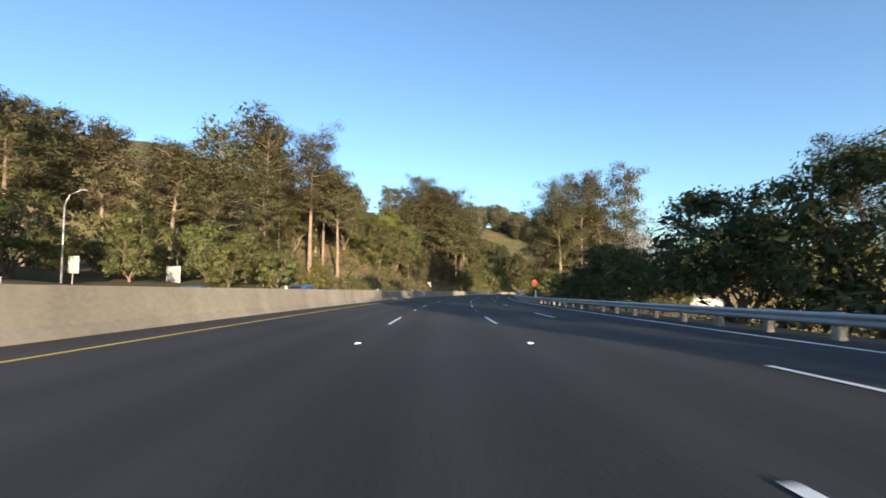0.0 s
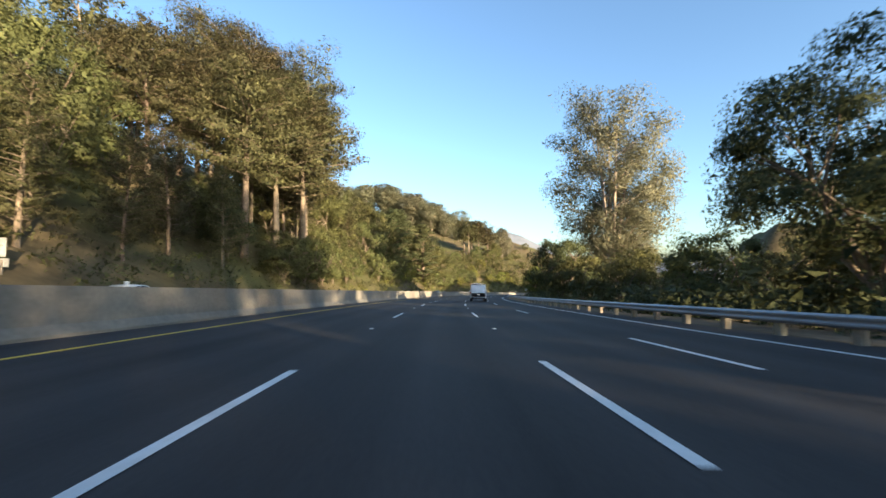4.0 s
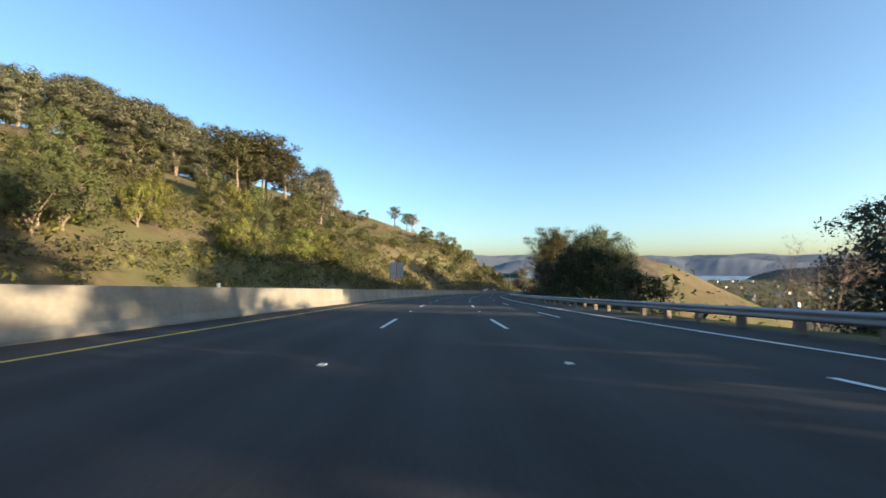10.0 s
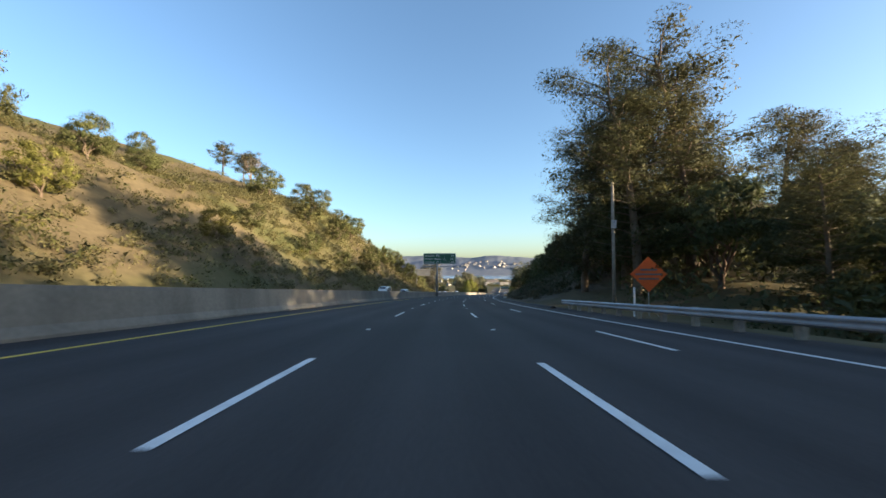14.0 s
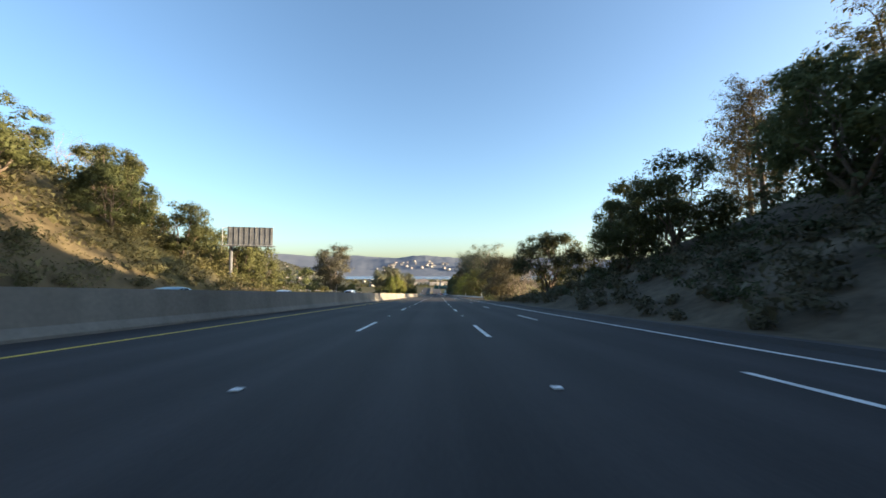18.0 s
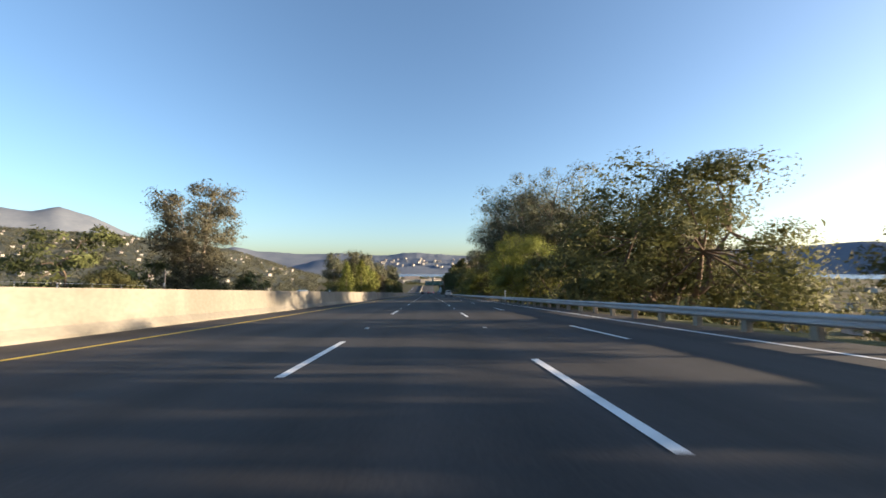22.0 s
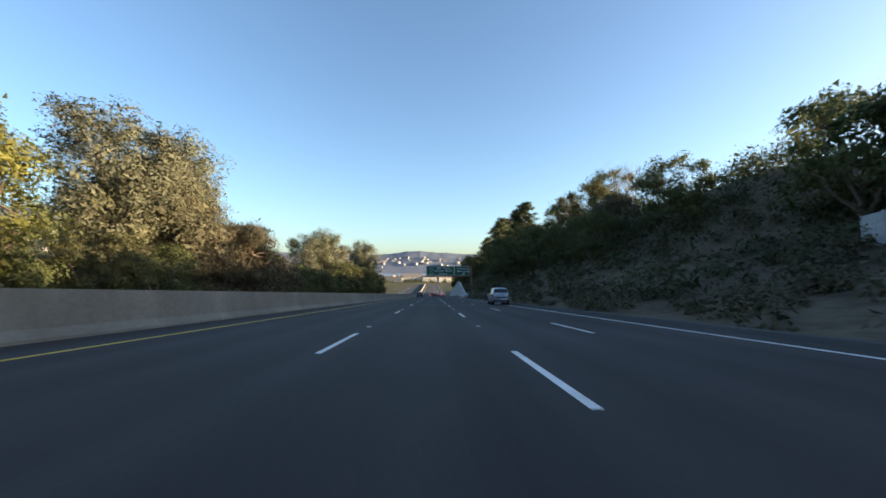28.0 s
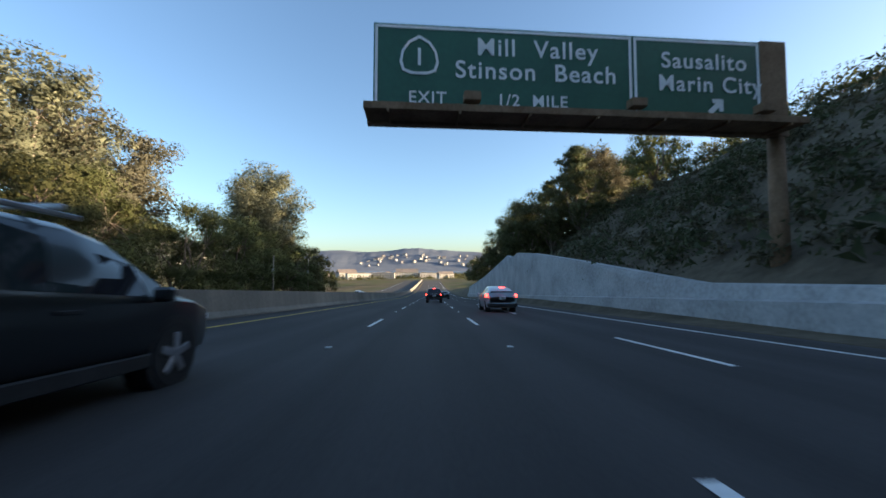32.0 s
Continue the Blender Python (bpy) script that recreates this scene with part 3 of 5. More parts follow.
        wood.append(tube([(0, 0, z) for z in np.linspace(-1, H * .95, 5)], list(np.linspace(.3, .05, 5)), 7))
        for i in range(64):
            t = i / 63
            ang = i * 2.4
            R = 3.0 * min(1, (1 - t) * 1.5 + .06) * (.55 + .5 * rng.random())
            cent.append((math.cos(ang) * R, math.sin(ang) * R, H * (.08 + .9 * t)))
            w = .75 + .5 * rng.random()
            rad.append((w, w, w * 1.1))
    elif kind == "bare":                                 # leafless crown of fine twigs, 9 m
        H, leaf, bark, count, ll, lw = 9, TWIG, TWIG, 26, 0.9, 0.035
        for k in range(7):
            ang = k * .9
            e = np.array([math.cos(ang) * 1.8, math.sin(ang) * 1.8, H * (.55 + .2 * rng.random())])
            wood.append(limb(rng, (0, 0, -.5), e, .12, .2, 5))
            for i in range(5):
                p = e + rng.normal(size=3) * np.array([1.2, 1.2, .9]) + (0, 0, 1.0)
                wood.append(limb(rng, e, p, .04))
                cent.append(p), rad.append((.9, .9, 1.0))
    tree = new({"pine": "pine_tree", "fir": "pine_tree", "euc": "eucalyptus_tree", "gum": "eucalyptus_tree", "cypress": "cypress_tree", "bare": "bare_tree"}.get(kind, "leafy_tree"))
    v, f = merge(wood)
    mesh_object("trunk", v, f, bark, tree, True)
    airy = kind in ("euc", "gum", "willow")
    if grain == 2:                                       # trees the road passes close by carry smaller, denser leaves
        count, ll, lw = int(count * (3.0 if airy else 1.75)), ll * (0.58 if airy else 0.52), lw * (0.68 if airy else 0.58)
    elif grain == 1:
        count, ll, lw = int(count * (1.7 if kind == "euc" else 1.8 if kind == "willow" else 1.35)), ll * (0.72 if airy else 0.62), lw * (0.84 if airy else 0.66)
    else:                                                # far up the slopes the tufts are coarser
        count, ll, lw = int(count * (0.7 if airy else 0.52)), ll * (0.95 if airy else 0.84), lw * (1.1 if airy else 0.88)
    count, ll, lw = int(count * fine ** 1.9), ll / fine, lw / fine      # a larger tree has more leaves, not larger ones
    rad = np.asarray(rad, float) * {"pine": 1.25, "fir": 1.3, "euc": 1.15, "gum": 1.1, "cypress": 1.1}.get(kind, 1.12)
    ll, lw = ll * 1.14, lw * 1.14
    heart = np.array((0, 0, H * (0.55 if kind in ("euc", "gum", "pine") else 0.35)))
    sets = [leaves(rng, cent, rad, count, ll, lw, droop=droop, heart=heart)]
    if kind != "bare":
        sets.append(inner(rng, cent, rad, int({0: 10, 1: 14, 2: 18}[grain] * fine), {0: .6, 1: .42, 2: .30}[grain] / fine, heart))
    foliage("crown", sets, leaf, tree)
    return tree, H


LABELS = {"fir": ("tall dense pine clothed with foliage to near the ground", "tree", "roadside pines"),
          "pine": ("tall pine with a bare trunk and dark broken crown", "tree", "roadside pines"),
          "euc": ("tall eucalyptus with pale stems and airy grey-green crown", "tree", "eucalyptus trees"),
          "gum": ("stand of bare pale eucalyptus stems under an airy crown", "tree", "eucalyptus trees"),
          "cypress": ("dark dense cypress with level sprays of foliage", "tree", "cypress trees"),
          "oak": ("rounded dark green broadleaf tree on the slope", "tree", "broadleaf trees"),
          "dark": ("dark umbrella-shaped evergreen with bare lower limbs", "tree", "broadleaf trees"),
          "lime": ("bushy yellow-green tree lit by low sun", "tree", "broadleaf trees"),
          "willow": ("airy russet-brown tree with many thin limbs", "tree", "broadleaf trees"),
          "spire": ("upright cone-shaped green tree", "tree", "upright trees"),
          "bare": ("leafless grey tree with fine twigs", "tree", "bare trees")}
KINDS = {"fir": 3, "pine": 5, "euc": 4, "gum": 3, "cypress": 3, "oak": 4, "dark": 2, "lime": 3, "willow": 2, "spire": 2, "bare": 2}
USUAL = {"fir": 30, "pine": 30, "euc": 30, "gum": 30, "cypress": 16, "spire": 14, "bare": 9}
pick = random.Random(5)


def tree(kind, s, d, height, wide=1.0, sink=0.0):
    grain = 2 if 0 < d < 19.5 or kind == "gum" else 0 if d < -62 or d > 40 else 1
    large = height / USUAL.get(kind, 10)
    key = (kind, pick.randrange(2 if grain != 1 else min(3, KINDS[kind])), grain, (1.3 if kind in ("pine", "fir") and 0 < d < 45 else 1.0) if large < 1.3 or d < -62 else 1.5 if large < 2.3 else 2.3)
    fresh = key not in PROTO
    if fresh:
        PROTO[key] = build_tree(*key)
        tagged(PROTO[key][0], *LABELS[kind])
    ob, H = PROTO[key]
    k = height / H
    m = stand(s, d, lift(s, d) - sink, pick.uniform(0, 360)) @ Matrix.Diagonal((k * wide, k * wide, k, 1))
    if fresh:
        PLACED.append((ob, m))
        return ob
    return copy_thing(ob, m)


PLACED = []
# the eucalyptus row at s 337-369, d 44-50 is added to shade the road
# kind, s, d, height, width
# dark trees at s 866-888 stand out of view, added to shade the road
TREES = """pine 52 -66 24.2 1.15;pine 58 -60 25 1.15;pine 66 -56 25.7 1.15;pine 74 -62 25.7 1.15;pine 70 -50 23.4 1.15;pine 60 -74 26.5 1.15;pine 84 -66 26.5 1.15;pine 90 -54 25.7 1.15;pine 97 -60 39.9;pine 103 -66 43.7;
pine 103 -50 39.9;pine 108 -44 31.3;pine 113 -52 30.4;pine 95 -72 38;oak 64 -42 8;oak 72 -38 8;pine 46 -60 21.8 1.15;pine 38 -66 23.4 1.15;pine 30 -58 20.3 1.15;oak 50 -46 7;pine 118 -58 25.6;pine 110 -70 34.2;
oak 130 -55 18;oak 138 -62 19.8;oak 146 -50 16.2;oak 152 -62 18;lime 160 -56 16.2;oak 168 -48 18;oak 172 -62 19.8;oak 160 -74 21.6;oak 178 -54 16.2;lime 150 -78 19.8;oak 138 -80 23.4;oak 185 -66 19.8;
oak 170 -84 23.4;pine 186 -50 25.6 1.25;pine 190 -58 24.7 1.25;pine 194 -46 23.8 1.25;pine 198 -52 28.5 1.25;pine 202 -60 30.4 1.25;pine 206 -48 41 1.25;pine 210 -56 40 1.25;pine 214 -62 44 1.25;
pine 218 -50 43 1.25;pine 222 -57 42 1.25;pine 227 -66 30.4 1.25;pine 200 -42 20.9 1.25;pine 208 -40 19 1.25;pine 216 -42 19.9 1.25;pine 231 -54 25.6 1.25;pine 192 -70 28.5 1.25;pine 205 -74 30.4 1.25;
pine 222 -76 28.5 1.25;oak 196 -34 7;oak 204 -33 8;oak 212 -35 9;dark 186 -36 8;oak 222 -36 9;oak 230 -40 10;oak 240 -46 17.1;oak 246 -56 18.6;euc 238 -64 26 1.25;euc 250 -66 24 1.25;oak 254 -42 15.5;
oak 262 -50 18.6;lime 258 -60 17.1;oak 270 -44 15.5;cypress 278 -42 25;cypress 284 -42 25;cypress 290 -34 25;oak 274 -60 18.6;euc 268 -66 22 1.25;cypress 282 -42 25;oak 294 -42 17.1;oak 300 -36 15.5;
oak 306 -44 17.1;oak 312 -36 14;oak 318 -46 17.1;oak 324 -38 10;oak 330 -50 11;oak 336 -40 9;oak 300 -54 17.1;oak 344 -36 8;dark 350 -34 7;oak 322 -58 11;oak 340 -58 9;lime 372 -42 6;lime 380 -48 6;oak 388 -40 6;
lime 404 -38 6;lime 412 -41 7;lime 418 -37 6;oak 398 -52 7;lime 426 -44 6;oak 434 -38 6;oak 362 -60 6;oak 366 -48 6;dark 356 -36 6;oak 500 -88 7;oak 450 -82 7;oak 440 -78 7;oak 482 -60 7;lime 490 -44 6;
oak 505 -56 7;oak 470 -50 6;oak 520 -62 6;lime 512 -40 6;oak 530 -46 6;oak 545 -40 6;oak 556 -36 5;oak 576 -126 9;pine 600 -98 15 1.5;pine 606 -106 15 1.5;pine 610 -120 17 1.5;bare 596 -94 14;oak 560 -104 5;
oak 618 -70 6;oak 604 -60 5;oak 610 -40 8;oak 618 -36 8;oak 624 -42 9;oak 630 -36 8;spire 646 -62 17;spire 640 -52 12;oak 648 -56 11;oak 654 -46 11;oak 658 -52 12;oak 662 -40 11;oak 650 -38 9;oak 668 -48 11;
oak 674 -58 10;bare 636 -58 9;oak 740 -60 10;oak 752 -72 12;oak 783 -73 21;oak 772 -58 10;euc 803 -60 35 1.25;oak 795 -52 9;oak 812 -50 10;oak 806 -70 16;bare 690 -45 6;oak 700 -62 6;willow 720 -66 6;
spire 855 -32 14;spire 884 -31 17;spire 890 -36 17;lime 897 -34 15;euc 900 -47 24 1.25;lime 906 -36 17;lime 912 -33 15;oak 870 -40 8;oak 878 -44 9;oak 918 -36 12;lime 900 -28 9;euc 950 -42 28 1.2;
euc 942 -43 29 1.25;willow 948 -36 13.6;willow 956 -34 14.4;willow 962 -36 15.3;willow 968 -38 12.8;willow 975 -36 11;willow 983 -36 9.35;oak 936 -33 8;oak 926 -32 8;pine 1003 -52 20;oak 992 -36 10;
oak 1000 -33 9;oak 1012 -34 9;oak 1020 -33 10;oak 1030 -34 12;oak 1040 -33 13;oak 1050 -36 15;euc 1056 -47 30 1.25;euc 1050 -52 28 1.25;euc 1063 -45 28 1.25;euc 1068 -50 26 1.25;oak 1064 -34 14;oak 1074 -33 14;
euc 1092 -36 26 1.25;euc 1099 -38 31 1.25;oak 1085 -34 14;oak 1095 -31 12;oak 1106 -33 15;oak 1116 -36 14;oak 1128 -34 12;pine 30 31 15;pine 22 36 15;dark 31 22 11.5 1.2;dark 38 26 11;oak 22 24 12;oak 46 18 8;
dark 53 20 9 1.2;oak 60 17 6;oak 66 22 7;oak 75 17 5;oak 12 26 12;oak 4 20 10;pine 8 34 22;pine -8 28 22;oak -20 20 12;fir 95 19 27.5;fir 99 24 29.4;fir 104 30 31.3;fir 106 36 32.3 0.85;fir 108 22 28.5 0.8;
pine 122 17 26 1.35;pine 127 30 27 1.1;pine 131 29 28 1.15;fir 101 16 22.8 1.2;oak 96 16 7;oak 103 18 6;oak 110 16 4;oak 118 20 5;oak 136 16 4;oak 142 26 7;dark 145 19 13 0.9;oak 160 34 9;oak 172 36 10;
oak 148 34 8;oak 182 32 10;oak 150 24 9;oak 158 20 7;oak 166 24 7;oak 176 22 8;oak 188 24 9;dark 203 18 12;oak 197 20 9;oak 212 20 8;euc 211 29 45 1.15;euc 218 32 28 1.25;oak 232 40 10;oak 268 28 10;
lime 286 15 12;oak 292 17 13;lime 298 15 12;oak 304 20 11;oak 296 26 13;cypress 306 15.5 15;cypress 312 42 22;cypress 302 36 16;oak 278 20 10;oak 322 16 8;oak 331 17 6;oak 337 20 6;bare 336 17 6.5;oak 345 24 6;
bare 344 18 6;oak 432 16 5.5;bare 420 17 8;fir 485 35 14.2 1.35;fir 490 24 23.8 1.35;fir 497 28 17.1 1.35;fir 500 40 16.6 1.35;fir 505 33 16.6 1.35;fir 510 25 19.7 1.35;fir 515 36 15.3 1.35;fir 480 28 10.8 1.35;
fir 488 18 21.1 1.35;fir 520 28 13.0 1.35;fir 474 23 9.7 1.35;fir 470 30 12 1.35;oak 528 24 9;oak 535 30 11;oak 541 22 8;oak 547 28 9;oak 553 34 9;oak 558 25 10.8;oak 564 30 12.2;oak 570 24 9.5;oak 576 30 8.4;
oak 582 22 8.4;oak 588 28 10.5;oak 594 22 8.4;oak 600 28 9.5;oak 606 20 8.4;pine 560 42 18;oak 575 40 9.5;fir 616 36 15 1.3;fir 624 41 16 1.3;fir 610 44 15 1.3;oak 612 19 7.0;oak 619 24 10;oak 595 38 12.6;
dark 631 16.5 9.4 1.1;oak 638 20 7;oak 627 24 7;bare 645 15 6;bare 648 18 7;oak 652 20 5;willow 692 20.5 16.5 0.95;oak 700 20 11;oak 710 19 8;oak 728 18.5 14.5 1.3;willow 736 22 14;oak 740 22 10;oak 735 30 12;
lime 766 17 14;lime 760 15 8;oak 756 20 12;gum 778 30 31 1.25;gum 783 23 35.1 1.25;gum 786 34 32.4 1.25;gum 793 27 31.5 1.25;gum 800 22 29 1.25;gum 806 19.4 28 1.15;gum 805 30 31 1.25;oak 776 18 10;oak 798 17 9;
lime 816 16 9;oak 820 18 13;lime 825 17 12;oak 833 17 14;spire 842 21 20;spire 845 24 21;spire 838 24 19;spire 849 22 18;oak 851 18 11;lime 856 17 8;oak 864 17 11;oak 872 20 9;lime 846 15 7;dark 905 31 12.5 1.1;
willow 899 31 10;oak 912 28 9.5;dark 866 36 14 1.2;dark 873 40 14 1.2;dark 880 42 14 1.2;dark 888 38 12 1.1;oak 922 22 6.7;oak 928 17 5.9;willow 934 22 6.7;oak 940 18 5.9;oak 946 24 9;oak 952 18 8;oak 958 24 9;oak 964 17 8;oak 970 22 9;oak 976 17 8;oak 982 22 10;bare 972 30 9;bare 950 32 9;
oak 987 20 10;cypress 991 18 15;cypress 997 20 16;cypress 1002 25 15;cypress 1000 27 16;oak 1008 30 9;oak 980 32 10;oak 960 34 10;euc 1133 52 34 1.25;euc 1142 60 30 1.25;euc 1126 62 28 1.25;oak 1070 48 9;
lime 1078 40 8;oak 1060 44 8;oak 1072 24 11;oak 1080 22 12;oak 1088 20 13;oak 1096 22 14;cypress 1084 28 17;oak 1104 20 13;oak 1112 24 14;oak 1120 20 12;cypress 1108 30 16;oak 1132 20 11;oak 1064 32 9;
willow 1094 36 14;oak 1145 18 10;oak 1160 18 10;oak 20 -40 9;oak 30 -44 10;oak 40 -50 11;oak 56 -52 11;oak 66 -48 11;oak 76 -48 12;oak 86 -50 12;oak 60 -64 13;oak 74 -70 14;oak 88 -74 15;oak 100 -78 15;
oak 44 -66 12;lime 83 -36 6;fir 26 -70 22;fir 48 -78 24;fir 66 -82 24;fir 88 -86 26;fir 104 -88 28;fir 120 -74 24;oak 190 -42 10;oak 200 -47 12;oak 210 -45 12;oak 220 -46 12;fir 188 -62 22;fir 198 -66 24;
fir 212 -70 26;fir 226 -60 22;fir 236 -70 22;oak 180 -40 9;fir 182 -56 20;oak 250 -76 20.2;oak 262 -74 20.2;oak 276 -72 20.2;oak 290 -66 18.6;oak 304 -68 18.6;oak 318 -72 18.6;oak 332 -74 11;oak 346 -70 9;
oak 286 -84 21.7;oak 306 -88 21.7;oak 326 -92 14;oak 344 -90 12;oak 296 -102 23.2;euc 312 -112 22 1.3;euc 330 -118 22 1.3;euc 348 -124 22 1.3;euc 300 -128 22 1.3;oak 452 -90 9;oak 460 -84 9;oak 474 -96 10;
pine 190 -36 33 1.2;pine 196 -34 33 1.2;pine 202 -32 35 1.2;pine 207 -35 37 1.2;pine 212 -38 42 1.2;pine 218 -41 40 1.2;fir 150 -32 12;fir 158 -34 14;fir 166 -33 13;fir 174 -35 15;fir 181 -33 14;fir 143 -35 12;
oak 155 -40 11;oak 165 -42 12;oak 147 -44 11;oak 192 -30 8;oak 199 -30 9;oak 206 -30 9;oak 213 -31 9;oak 220 -31 9;oak 228 -33 9;fir 238 -40 16;fir 246 -44 17;oak 515 -92 12;dark 210 24 10;oak 222 22 8;
oak 230 26 9;oak 238 22 8;oak 246 25 9;oak 255 23 9;oak 264 26 10;oak 272 23 9;oak 226 34 10;oak 242 36 10;oak 258 36 10;cypress 290 24 14;cypress 284 30 15;oak 296 -31 7;oak 303 -31 7;oak 311 -31 7;
oak 319 -32 7;lime 327 -31 6;oak 288 -30 6;lime 270 -33 8;oak 262 -34 9;oak 254 -32 8;oak 246 -33 8;oak 566 -52 9;oak 574 -46 8;oak 583 -58 10;oak 590 -48 9;oak 598 -50 8;oak 586 -38 7;oak 572 -34 7;
oak 562 -66 10;oak 578 -74 10;oak 594 -70 10;pine 459 -103 31 1.4;pine 465 -97 34 1.4;pine 471 -91 31 1.4;pine 462 -111 32 1.4;pine 473 -103 33 1.4;pine 468 -107 34 1.4;pine 477 -96 29 1.4;oak 470 -86 12;
oak 461 -96 12;oak 480 -92 14;oak 486 -96 16;euc 508 -103 33 1.1;euc 512 -108 30 1.1;euc 519 -105 24 1.1;euc 500 -106 27 1.2;oak 492 -100 16;fir 500 16.5 18.5 1.35;fir 496 20 23.8 1.35;fir 507 22 21 1.35;
euc 474 -312 38 1.75;euc 473 -313 38 1.75;euc 490 -301 41 1.75;euc 478 -289 36 1.75;euc 477 -296 36 1.75;euc 494 -285 41 1.75;euc 495 -277 37 1.75;euc 491 -268 42 1.75;euc 497 -279 39 1.75;euc 495 -255 36 1.75;
euc 491 -262 42 1.75;euc 500 -254 37 1.75;euc 505 -237 42 1.75;euc 504 -238 38 1.75;euc 498 -239 35 1.75;euc 495 -215 34 1.75;euc 489 -218 37 1.75;euc 500 -220 37 1.75;euc 514 -210 38 1.75;euc 496 -203 36 1.75;
euc 499 -201 37 1.75;euc 508 -184 29 1.75;euc 496 -194 35 1.75;euc 509 -194 31 1.75;euc 502 -179 28 1.75;euc 514 -172 37 1.75;euc 515 -171 28 1.75;euc 337 44 25 1.1;euc 345 48 26 1.1;euc 353 45 26 1.1;
euc 361 50 27 1.1;euc 369 47 26 1.1;dark 484 23 9;dark 492 20.5 9;oak 500 22 9;dark 508 20 8;dark 515 24 9;dark 478 26 8;oak 477 34 9;dark 487 35 10;dark 500 30 10;oak 494 28 11;dark 512 33 9;oak 470 24 7;
willow 946 -41 21 0.9;willow 951 -45 24 0.9;willow 941 -44 17 0.9;dark 456 34 31 0.8;dark 447 42 20 1.1;oak 440 22 6;oak 452 26 6;oak 462 22 6;oak 470 30 8;cypress 309 17 8;oak 426 30 7;oak 412 34 8;
oak 112 -62 16;oak 132 -42 14;oak 142 -40 15;oak 120 -66 18;oak 352 -52 9;oak 360 -38 7;oak 368 -66 9;oak 376 -58 9;lime 384 -36 7;oak 392 -64 10;oak 400 -44 8;
lime 408 -56 8;oak 416 -68 10;oak 424 -50 9;oak 432 -60 9;oak 440 -46 8;oak 448 -64 9;dark 374 15.8 9.2 0.9;willow 403 15.8 9.6 0.7;oak 386 24 6;oak 150 44 10;oak 165 46 11;oak 135 46 10;oak 120 50 11;
oak 180 46 11;oak 142 54 12;oak 158 56 12"""
for row in TREES.replace("\n", "").split(";"):
    if row.strip():
        kd, *nums = row.split()
        tree(kd, *[float(q) for q in nums])
for ob, m in PLACED:
    ob.matrix_world = m

# ---- scrub over the banks: uncounted bushes as one mass each ----
def scrub(name, rows, seed, mat, label, count=15):
    """rows: s0, s1, d0, d1, number, radius."""
    rng = np.random.default_rng(seed)
    cent, rad = [], []
    for s0, s1, d0, d1, number, r in rows:
        for _ in range(number):
            s, d = rng.uniform(s0, s1), rng.uniform(d0, d1)
            q = r * (0.55 + 0.9 * rng.random())
            p = spot(s, d, lift(s, d) + q * 0.35)
            for _ in range(3):
                o = rng.normal(size=3) * q * 0.45
                cent.append((p.x + o[0], p.y + o[1], p.z + abs(o[2]) * 0.6))
                rad.append((q * .75, q * .75, q * .6))
    return tagged(foliage(name, [leaves(rng, cent, rad, count, 0.34, 0.18), inner(rng, cent, rad, 5, 0.34)], mat), label, "bushes", kind="stuff")


scrub("green_scrub", [(150, 345, -35, -27.2, 130, 2.0), (140, 250, -100, -27.5, 200, 2.2), (340, 520, -240, -90, 330, 3.0), (250, 460, -130, -27.5, 330, 2.2), (380, 480, -90, -28, 200, 1.5), (460, 640, -110, -27.5, 260, 1.5), (640, 760, -70, -28, 120, 1.8),
                      (760, 1130, -60, -27.5, 230, 1.9), (330, 470, -100, -27.5, 260, 1.9), (430, 620, -80, -27.5, 240, 1.6), (410, 470, -52, -27.5, 110, 2.4), (335, 450, -85, -27.5, 300, 2.1), (100, 152, -62, -29, 70, 2.1)], 1, OAK, "mass of dark green bushes over the left bank")
scrub("dry_scrub_mass", [(95, 150, -60, -27.5, 220, 0.9), (92, 152, -58, -27.5, 200, 1.5), (150, 250, -80, -27.5, 110, 1.6), (250, 460, -120, -27.5, 240, 1.6), (370, 480, -90, -28, 260, 1.2), (460, 640, -115, -27.5, 560, 1.4), (640, 760, -60, -27.5, 100, 1.5),
                         (60, 115, -60, -27.5, 60, 1.5), (545, 640, -80, -27.5, 420, 1.1), (545, 640, -70, -27.5, 380, 1.5), (420, 545, -110, -28, 700, 0.9), (425, 640, -75, -27.5, 700, 1.3), (330, 430, -95, -27.5, 260, 1.4)], 2, SCRUB, "mass of dry brown scrub over the left bank")
scrub("bright_scrub", [(245, 345, -34, -27.2, 40, 1.8), (115, 460, -90, -27.5, 110, 1.7), (460, 600, -80, -27.5, 40, 1.4), (340, 440, -50, -27.5, 90, 1.6), (345, 430, -75, -30, 60, 2.0)], 3, LIME, "scattered yellow-green bushes on the left bank")
scrub("roadside_bushes", [(82, 160, 12, 48, 300, 1.7), (274, 322, 11.5, 20, 80, 1.6), (-60, 200, 11.5, 34, 260, 1.8), (200, 345, 14, 45, 200, 2.0), (345, 480, 12, 50, 300, 2.2), (350, 470, 30, 75, 150, 1.9), (480, 640, 16, 48, 300, 2.0), (640, 870, 10.5, 45, 330, 1.8),
                          (908, 1000, 12, 40, 290, 2.0), (1000, 1062, 13, 44, 260, 1.6), (505, 640, 12, 22, 200, 0.8), (908, 1000, 20, 44, 220, 1.6), (1060, 1200, 20, 50, 150, 2.4)], 4, CYPRESS, "mass of dark bushes below the roadside trees")

DULL = leafy("dull_brush", (0.07, 0.06, 0.038), (0.165, 0.138, 0.085))
